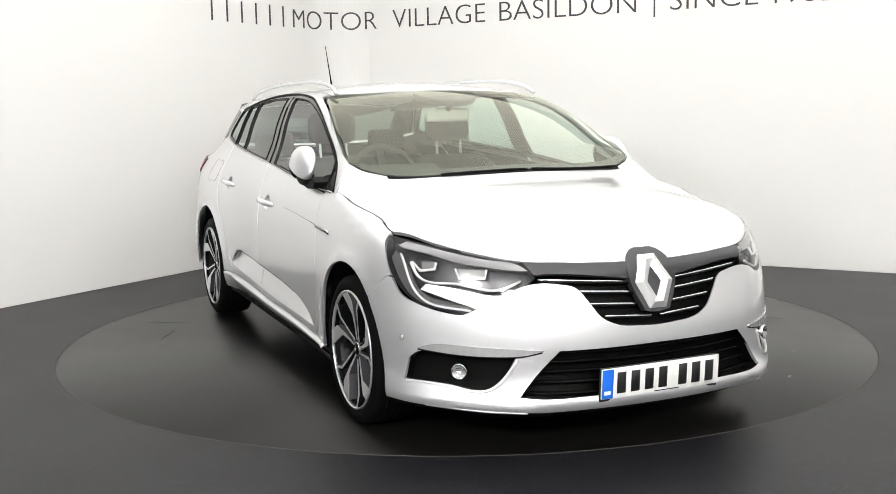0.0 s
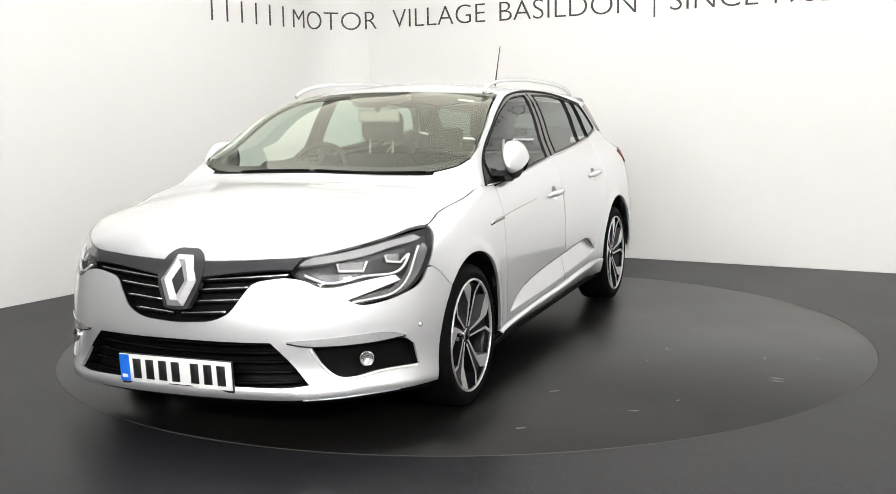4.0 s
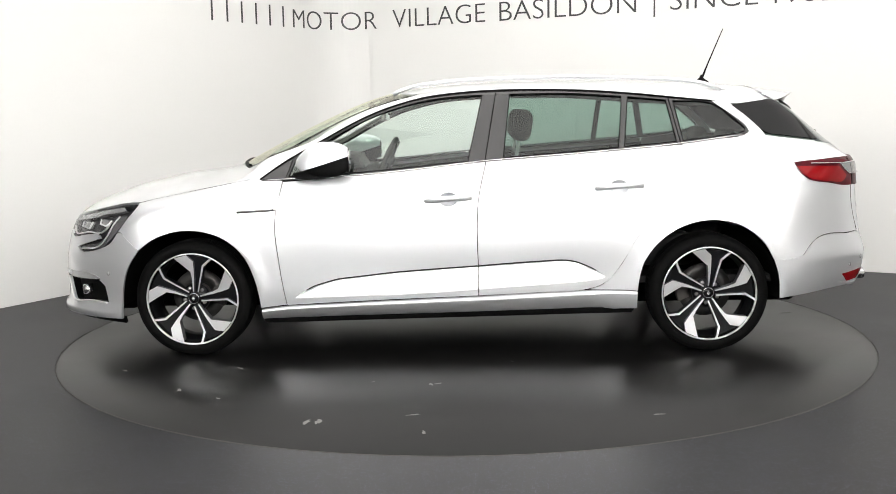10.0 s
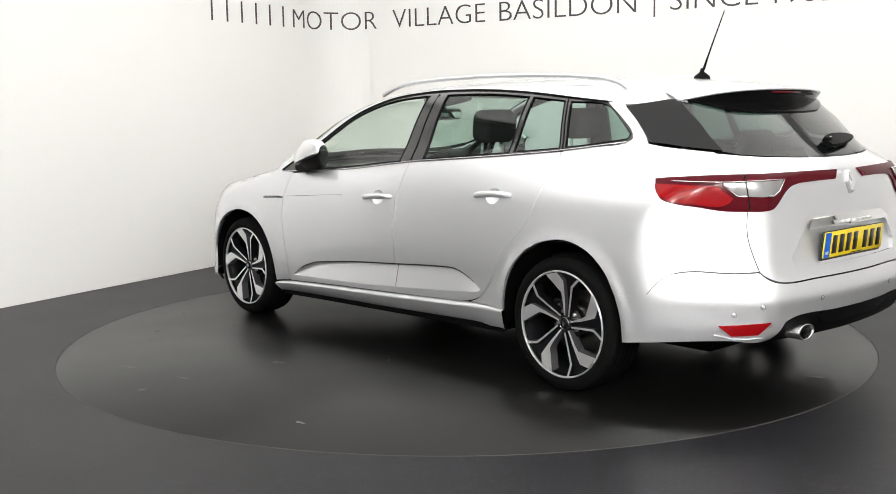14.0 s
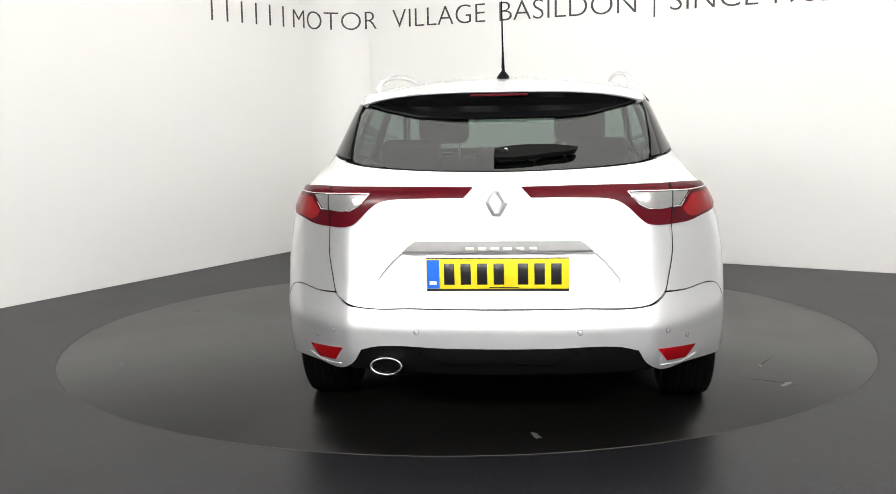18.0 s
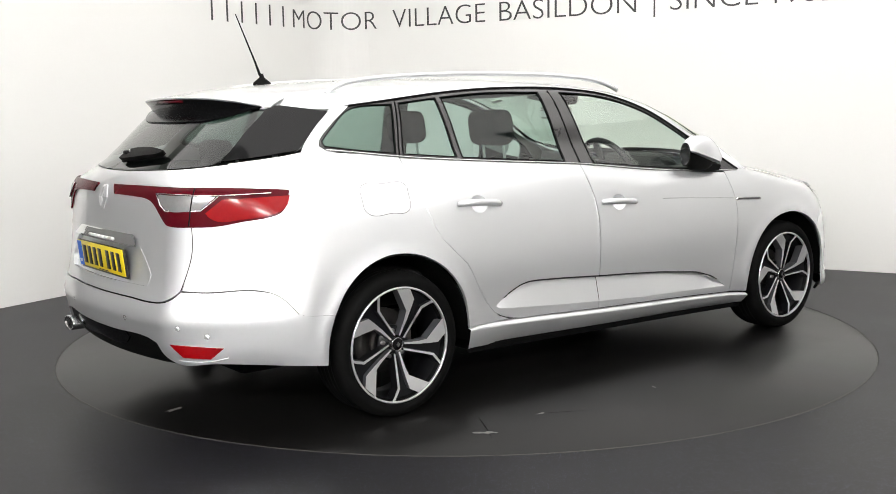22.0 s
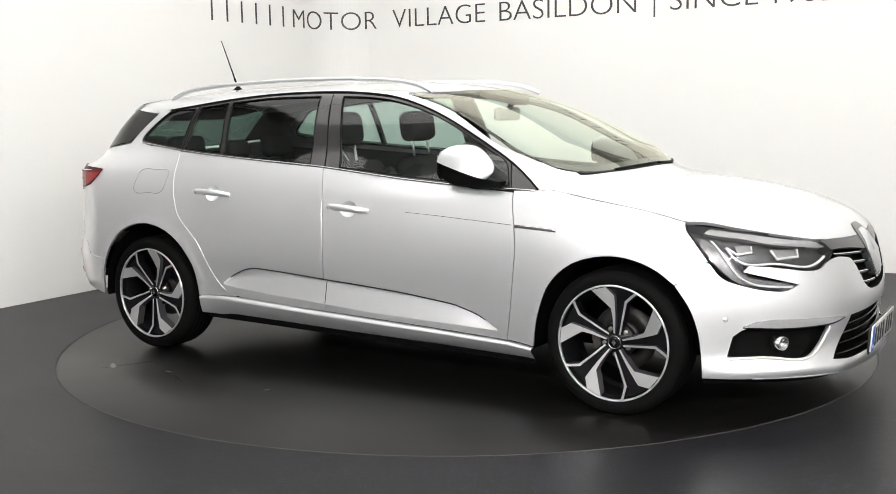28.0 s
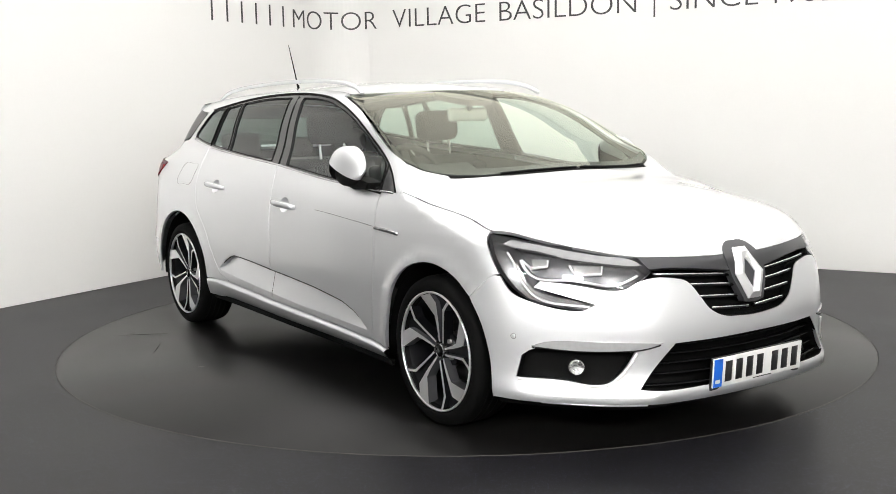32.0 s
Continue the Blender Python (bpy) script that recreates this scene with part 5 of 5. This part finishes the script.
# silver bars added along the trailing edge of each door, shaped to give its bright glint
for line in ([(1.150, 1.004), (1.189, 0.813), (1.197, 0.665), (1.194, 0.500)], [(0.126, 1.074), (0.152, 0.943), (0.187, 0.84), (0.233, 0.742), (0.298, 0.678), (0.368, 0.611), (0.428, 0.508), (0.487, 0.420), (0.543, 0.367)]):
    bars_each("door_edge_glint", smooth_path(lift(S(*line), -0.0005), 4), 0.0026, PAINT, SIDES, sides=8)
# ---- wheels ----
def build_wheel(turn):
    """A wheel whose outer face looks along +y, centred on its hub; seen from outside, its right is -x."""
    w = part("wheel", spin([(0.232, -0.10), (0.268, -0.108), (0.280, -0.108), (0.302, -0.095), (0.3095, -0.07), (0.3095, 0.07), (0.302, 0.093), (0.280, 0.106), (0.262, 0.107), (0.248, 0.100), (0.232, 0.09)], 72), RUBBER, car, "black low-profile tyre on a two-tone five-spoke alloy")
    tread = bmesh.new()
    for y in (-0.045, -0.015, 0.015, 0.045):
        ring = spin([(0.3088, y - 0.004), (0.3105, y - 0.003), (0.3105, y + 0.003), (0.3088, y + 0.004)], 72)
        me = bpy.data.meshes.new("tmp")
        ring.to_mesh(me)
        ring.free()
        tread.from_mesh(me)
        bpy.data.meshes.remove(me)
    part("tread", tread, BLACK, w)
    part("rim_barrel", spin([(0.2445, 0.098), (0.236, 0.090), (0.228, 0.06), (0.215, 0.0), (0.222, -0.09), (0.250, -0.10)], 72, closed=False), RIM_DARK, w, "dark painted barrel")
    part("rim_flange", spin([(0.2465, 0.096), (0.2465, 0.1055), (0.2410, 0.1070), (0.2385, 0.104), (0.2385, 0.094)], 72), RIM_CUT, w, "bright machined rim edge")

    def face(r):
        return 0.072 + 0.13 * r

    def plate(pairs, lo, hi, a):
        """Pairs of edge points, (outwards, counterclockwise) metres along the spoke, as a slab that follows the wheel's dish."""
        bm = bmesh.new()
        def at(r, s, d):
            r, s = 0.978 * r, 0.978 * s
            u, v = r * math.cos(a) - s * math.sin(a), r * math.sin(a) + s * math.cos(a)
            return bm.verts.new((-u, face(math.hypot(r, s)) + d, v))
        rings = [[at(*p, hi), at(*q, hi), at(*q, lo), at(*p, lo)] for p, q in pairs]
        for m, n in zip(rings[:-1], rings[1:]):
            for i in range(4):
                bm.faces.new((m[i], m[(i + 1) % 4], n[(i + 1) % 4], n[i]))
        bm.faces.new(rings[0])
        bm.faces.new(rings[-1][::-1])
        bmesh.ops.recalc_face_normals(bm, faces=bm.faces[:])
        return bm

    blade = [((0.038, 0.002), (0.038, 0.009)), ((0.060, 0.0035), (0.060, 0.0115)), ((0.111, 0.0063), (0.108, 0.0185)), ((0.150, 0.0110), (0.146, 0.0285)),
             ((0.180, 0.0150), (0.164, 0.055)), ((0.205, 0.0195), (0.184, 0.084)), ((0.235, 0.0605), (0.209, 0.123))]
    slim = [((0.038, -0.024), (0.038, -0.0165)), ((0.111, -0.0315), (0.111, -0.023)), ((0.184, -0.041), (0.190, -0.031)), ((0.216, -0.068), (0.221, -0.058)), ((0.229, -0.082), (0.233, -0.070))]
    flankb = [((p[0], p[1] - 0.001), (q[0], q[1] + 0.001)) for p, q in blade]
    flanks = [((p[0], p[1] - 0.001), (q[0], q[1] + 0.001)) for p, q in slim]
    web = [((0.030, -0.021), (0.030, 0.006)), ((0.111, -0.026), (0.111, 0.012)), ((0.187, -0.036), (0.187, 0.024)), ((0.230, -0.066), (0.236, 0.056))]
    for k in range(5):
        a = radians(turn + 72 * k)
        sp = part("spoke", plate(web, -0.050, -0.024, a), RIM_DARK, w, "dark spoke with bright machined edges")
        part("spoke_flank", plate(flankb, -0.048, -0.003, a), RIM_SIDE, sp)
        part("spoke_flank", plate(flanks, -0.048, -0.003, a), RIM_DARK, sp)
        part("machined_blade", plate(blade, -0.0025, 0.0, a), RIM_CUT, sp, "bright machined blade")
        part("machined_edge", plate(slim, -0.0025, 0.0, a), RIM_CUT, sp, "bright machined edge")
        b = radians(turn + 36 + 72 * k)
        part("wheel_bolt", spin([(0.0, 0.060), (0.009, 0.060), (0.010, 0.045), (0.016, 0.045), (0.017, 0.03)], 12, "y", Matrix.Translation((-0.057 * math.cos(b), 0, 0.057 * math.sin(b))), closed=False), STEEL, w)
    part("hub_disc", spin([(0.0, 0.050), (0.075, 0.048), (0.078, 0.02), (0.0, 0.02)], 40, closed=False), RIM_DARK, w)
    cap = part("hub_cap", spin([(0.0, 0.084), (0.020, 0.083), (0.024, 0.080), (0.025, 0.055)], 32, closed=False), BLACK_GLOSS, w, "black hub cap")
    part("cap_ring", spin([(0.025, 0.079), (0.027, 0.081), (0.029, 0.078), (0.029, 0.055)], 32, closed=False), SATIN, cap)
    part("cap_diamond", prism([(0, 0.013), (0.010, 0), (0, -0.013), (-0.010, 0)], 0.0832, 0.0855, "y"), CHROME, cap)
    disc = part("brake_disc", spin([(0.07, -0.030), (0.140, -0.030), (0.140, -0.052), (0.07, -0.052)], 48), DISC, w, "dull steel brake disc")
    part("brake_hat", spin([(0.0, 0.0), (0.068, 0.0), (0.072, -0.045), (0.0, -0.045)], 32, closed=False), CAST, disc)
    return w


def build_caliper(hx, hz, s, ahead):
    arc = [(0.148 * math.cos(t), 0.148 * math.sin(t)) for t in np.linspace(-0.45, 0.45, 9)] + [(0.085 * math.cos(t), 0.085 * math.sin(t)) for t in np.linspace(0.45, -0.45, 9)]
    m = Matrix.Translation((hx, 0, hz)) @ pose(0, 0, 0, 0, 0 if ahead else 180, 0)
    part("brake_caliper", prism(arc, s * 0.70, s * 0.765, "y", 0.006, m), CAST, car, "grey cast brake caliper")


for (hx, hz), turn_l, turn_r in ((HUB_FRONT, 82, 83), (HUB_REAR, 82, 62)):
    for s, turn in ((1, turn_l), (-1, turn_r)):
        wheel = build_wheel(turn)
        wheel.matrix_basis = pose(hx, s * 0.788, hz, 0, 0, 0 if s > 0 else 180)
        build_caliper(hx, hz, s, hx < 1)

# ---- wheel wells and underside ----
for (hx, hz), r in ((HUB_FRONT, 0.372), (HUB_REAR, 0.374)):
    for s in (1, -1):
        cx = hx + (0.013 if hx > 1 else 0.006)
        pts = [(cx + r * math.cos(t), hz + r * math.sin(t)) for t in np.linspace(radians(-6), radians(186), 33)]
        bm = bmesh.new()
        rows = [[bm.verts.new((x, s * y, z)) for x, z in pts] for y in (0.876, 0.80, 0.50)]
        for a, b in zip(rows[:-1], rows[1:]):
            for i in range(len(pts) - 1):
                bm.faces.new((a[i], a[i + 1], b[i + 1], b[i]))
        bm.faces.new(rows[-1])
        for f in bm.faces:
            f.smooth = True
        part("arch_liner", bm, BLACK, car, "black wheel arch liner")
part("underbody", box((-0.55, -0.52, 0.20), (3.30, 0.52, 0.32), 0.03), BLACK, car, "black underbody")
part("underbody", box((0.44, -0.83, 0.20), (2.28, 0.83, 0.34), 0.02), BLACK, car)
part("underbody", box((-0.80, -0.60, 0.33), (-0.42, 0.60, 0.50), 0.03), BLACK, car)
part("underbody", box((3.12, -0.58, 0.20), (3.38, 0.58, 0.44), 0.03), BLACK, car)
# ---- the cabin ----
def rounded(lo, hi, bevel, lean=0.0, about=None, puff=0.0):
    bm = box(lo, hi, bevel, segments=4)
    if lean:
        c = Vector(about)
        bm.transform(Matrix.Translation(c) @ pose(0, 0, 0, 0, lean, 0) @ Matrix.Translation(-c))
    return bm


def build_seat(x, y, name="front_seat"):
    seat = part(name, rounded((x - 0.26, y - 0.25, 0.42), (x + 0.28, y + 0.25, 0.60), 0.06), FABRIC, car, "dark fabric seat")
    hinge = (x - 0.20, y, 0.52)
    part("backrest", rounded((x - 0.29, y - 0.245, 0.50), (x - 0.15, y + 0.245, 1.045), 0.065, -16, hinge), FABRIC, seat)
    for s in (-1, 1):
        part("side_bolster", rounded((x - 0.24, y + s * 0.205 - 0.045, 0.56), (x - 0.10, y + s * 0.205 + 0.045, 0.98), 0.04, -16, hinge), FABRIC, seat)
        part("headrest_post", tube([(x - 0.375, y + s * 0.078, 0.99), (x - 0.398, y + s * 0.078, 1.14)], 0.0075, 8), POST, seat, "bright headrest post")
    part("headrest", rounded((x - 0.462, y - 0.135, 1.102), (x - 0.345, y + 0.135, 1.280), 0.05, -8, (x - 0.40, y, 1.17)), FABRIC, seat)
    return seat


for y in (0.36, -0.365):
    build_seat(1.36, y)
bench = part("rear_bench", rounded((0.02, -0.66, 0.42), (0.52, 0.66, 0.60), 0.06), FABRIC, car, "dark fabric rear bench")
part("bench_back", rounded((-0.10, -0.66, 0.52), (0.06, 0.66, 0.98), 0.06, -14, (-0.02, 0, 0.55)), FABRIC, bench)
for y in (-0.40, 0.0, 0.40):
    w = 0.13 if y else 0.11
    part("headrest", rounded((-0.215, y - w, 1.00), (-0.125, y + w, 1.155 if y else 1.12), 0.04, -6, (-0.17, y, 1.05)), FABRIC, bench)
part("load_cover", box((-0.72, -0.56, 0.945), (-0.16, 0.56, 0.960), 0.004), TRIM_DARK, car, "dark load cover")
# dashboard
dash_line = [(1.98, 0.60), (1.94, 0.86), (1.97, 0.925), (2.06, 0.955), (2.25, 0.955), (2.38, 0.935), (2.42, 0.88), (2.42, 0.45), (2.05, 0.45)]
dash = part("dashboard", prism(dash_line, -0.66, 0.66, "y", 0.02), TRIM_DARK, car, "dark moulded dashboard")
part("instrument_hood", prism([(1.90, 0.93), (1.95, 1.015), (2.03, 1.030), (2.16, 0.975), (2.16, 0.93)], -0.56, -0.19, "y", 0.02), TRIM_DARK, dash)
part("centre_screen", prism([(1.925, 0.76), (1.955, 0.95), (1.985, 0.955), (1.985, 0.76)], -0.11, 0.11, "y", 0.008), BLACK_GLOSS, dash)
part("console", box((1.05, -0.10, 0.34), (1.98, 0.10, 0.62), 0.03), TRIM_DARK, car)
# steering wheel on the right-hand side
m = Matrix.Translation((1.80, -0.365, 0.945)) @ pose(0, 0, 0, 0, 64, 0)
ring = [(0.175 + 0.016 * math.cos(t), 0.016 * math.sin(t)) for t in np.linspace(0, 2 * math.pi, 13)[:-1]]
sw = part("steering_wheel", spin(ring, 40, "z", m), TRIM_DARK, car, "dark three-spoke steering wheel")
part("wheel_boss", box((-0.07, -0.075, -0.05), (0.07, 0.075, -0.01), 0.02, m), TRIM_DARK, sw)
for a in (0, 90, 270):
    part("wheel_spoke", box((0.05, -0.022, -0.03), (0.172, 0.022, -0.012), 0.006, m @ pose(0, 0, 0, 0, 0, a + 180)), TRIM_DARK, sw)
part("steering_column", tube([(1.83, -0.365, 0.93), (2.05, -0.365, 0.83)], 0.04, 12), TRIM_DARK, sw)
# mirror and sensor housing
mir = part("cabin_mirror", box((1.742, -0.122, 1.222), (1.772, 0.122, 1.290), 0.014), TRIM_LIGHT, car, "rear-view mirror with a pale back")
part("mirror_pane", box((1.738, -0.114, 1.229), (1.7415, 0.114, 1.283), 0.003), MIRROR, mir)
part("mirror_stem", tube([(1.76, 0, 1.28), (1.80, 0, 1.325)], 0.014, 10), TRIM_DARK, mir)
SENSOR = mirror_outline(T((1.70, 0), (1.692, 0.165), (1.735, 0.175), (1.80, 0.140), (1.85, 0.075), (1.862, 0)))
panel("sensor_housing", "top", SENSOR, SENSOR_BROWN, car, sides=1, offset=-0.006, skirt=0.03)
# linings
roof_line = mirror_outline(T((1.66, 0), (1.60, 0.40), (1.50, 0.52), (1.3, 0.52), (0.5, 0.52), (-0.20, 0.52), (-0.40, 0.3), (-0.42, 0)))
panel("headliner", "top", roof_line, TRIM_LIGHT, car, sides=1, offset=-0.035, skirt=0, grid=0.08)
panel("pillar_lining", "ring", PILLAR, PILLAR_CLOTH, car, offset=-0.028, skirt=0, grid=0.06)
for o in (DOOR_FRONT, DOOR_REAR):
    panel("door_card", "side", o, TRIM_DARK, car, offset=-0.055, skirt=0, grid=0.06)
panel("load_side", "side", S((0.11, 1.06), (-0.30, 1.09), (-0.40, 0.60), (0.0, 0.74), (0.25, 0.72)), TRIM_DARK, car, offset=-0.06, skirt=0, grid=0.06)
panel("tailgate_lining", "back", TAILGATE, TRIM_DARK, car, sides=1, offset=-0.04, skirt=0, grid=0.06)
part("bulkhead", box((2.38, -0.60, 0.30), (2.43, 0.60, 0.86), 0.01), BLACK, car)
part("cabin_floor", box((-0.60, -0.70, 0.34), (2.40, 0.70, 0.38), 0.005), TRIM_DARK, car)
# ---- writing on the wall, marks on the floor ----
LETTER_Z, LETTER_H = 2.053, 0.182


def bend(me, s0, s1, x0, x1, scale_z):
    """Lays a flat lettering mesh onto the walls between two lengths along them."""
    for v in me.vertices:
        s = s0 + (v.co.x - x0) / (x1 - x0) * (s1 - s0)
        v.co = wall_point(s, LETTER_Z + v.co.y * scale_z, 0.0015 + max(0.0, v.co.z))
    me.update()


def build_lettering():
    thing = new("wall_lettering")
    tagged(thing, "thin dark grey capital letters fixed high on the wall", "lettering")
    for word, s0, s1 in (("MOTOR", -0.575, 0.385), ("VILLAGE", 0.565, 1.545), ("BASILDON", 1.690, 2.955), ("SINCE", 3.245, 3.950), ("1932", 4.075, 4.535)):
        cu = bpy.data.curves.new("word", "FONT")
        cu.body, cu.size, cu.extrude, cu.offset = word, 1.0, 0.004, -0.016
        cu.resolution_u = 6
        ob = new("word", cu)
        bpy.context.view_layer.update()
        me = bpy.data.meshes.new_from_object(ob.evaluated_get(bpy.context.evaluated_depsgraph_get()))
        bpy.data.objects.remove(ob)
        bm = bmesh.new()
        bm.from_mesh(me)
        long = [e for e in bm.edges if e.calc_length() > 0.12]
        bmesh.ops.subdivide_edges(bm, edges=long, cuts=4)
        bmesh.ops.triangulate(bm, faces=bm.faces[:])
        bm.to_mesh(me)
        bm.free()
        xs, ys = [v.co.x for v in me.vertices], [v.co.y for v in me.vertices]
        lo = max(0.0, min(ys))
        bend(me, s0, s1, min(xs), max(xs), LETTER_H / 0.73)
        me.materials.clear()
        me.materials.append(LETTER)
        part("word", me, None, thing)
    for i in range(6):      # the name in front stands as plain bars
        s = -1.640 + i * 0.185
        flat_bar("name_bar", s - 0.008, s + 0.008, LETTER_Z, LETTER_Z + LETTER_H, thing)
    flat_bar("divider_bar", 3.105, 3.118, LETTER_Z - 0.045, LETTER_Z + 0.22, thing)
    sign = new("wall_emblem")
    tagged(sign, "plain grey ring emblem above the lettering", "emblem")
    bm = bmesh.new()
    rows = []
    for k in range(33):
        a = 2 * math.pi * k / 32
        rows.append([bm.verts.new(wall_point(-1.905 + r * math.cos(a), 2.372 + 1.05 * r * math.sin(a), 0.004)) for r in (0.125, 0.143)])
    for p, q in zip(rows[:-1], rows[1:]):
        bm.faces.new((p[0], p[1], q[1], q[0]))
    part("ring", bm, LETTER, sign)


def flat_bar(name, s0, s1, z0, z1, parent):
    bm = bmesh.new()
    cols = [[bm.verts.new(wall_point(s, z, o)) for z, o in ((z0, 0.001), (z1, 0.001), (z1, 0.006), (z0, 0.006))] for s in (s0, s1)]
    for k in range(4):
        bm.faces.new((cols[0][k], cols[1][k], cols[1][(k + 1) % 4], cols[0][(k + 1) % 4]))
    bm.faces.new(cols[0])
    bm.faces.new(cols[1][::-1])
    part(name, bm, LETTER, parent)


build_lettering()
rng = random.Random(7)
for x, y, size in ((1.31, 1.28, 0.045), (0.62, 1.80, 0.05), (0.41, 1.16, 0.018), (0.10, 1.20, 0.03), (-0.26, 0.77, 0.02), (0.13, 1.21, 0.04), (0.18, 1.71, 0.035), (0.57, 1.80, 0.05), (1.09, 1.43, 0.03),
                   (1.12, 0.87, 0.04), (1.70, 0.90, 0.035), (0.12, 1.95, 0.03), (-0.85, 1.72, 0.035), (-1.17, -1.58, 0.06), (-0.82, -1.53, 0.03), (-1.99, -0.43, 0.06), (-0.38, -0.45, 0.02), (-0.14, -1.56, 0.03)):
    bm = bmesh.new()
    turn = rng.uniform(0, 6.28)
    n = 14
    ring = []
    for k in range(n):
        a = 2 * math.pi * k / n
        r = size * rng.uniform(0.35, 1.0)
        u, v = r * math.cos(a), 0.35 * r * math.sin(a)
        ring.append(bm.verts.new((x + u * math.cos(turn) - v * math.sin(turn), y + u * math.sin(turn) + v * math.cos(turn), 0.0012)))
    bm.faces.new(ring)
    bmesh.ops.triangulate(bm, faces=bm.faces[:])
    part("scuff_mark", bm, SCUFF, turntable, "pale scuff worn into the surface")

SCRATCHES = [((-1.056, -1.402), (-1.193, -1.648)), ((-0.837, -1.519), (-0.613, -1.641))]
for (x0, y0), (x1, y1) in SCRATCHES:
    part("scratch_mark", tube([(x0, y0, 0.0), ((x0 + x1) / 2 + 0.004, (y0 + y1) / 2, 0.0006), (x1, y1, 0.0)], 0.003, 6, flat=0.25, taper=[0.4, 1.0, 0.3]), BLACK, turntable, "thin dark scratch")


# ---- movement ----
def motions():
    rows_table = [(t, pose(0, 0, 0, 0, 0, a)) for t, a in TABLE_ROWS]
    walk(turntable, rows_table)
    walk(car, [(t, m @ Matrix.Translation(-CAR_ORIGIN) @ Matrix.Translation((0, 0, 0.0))) for t, m in rows_table])


motions()
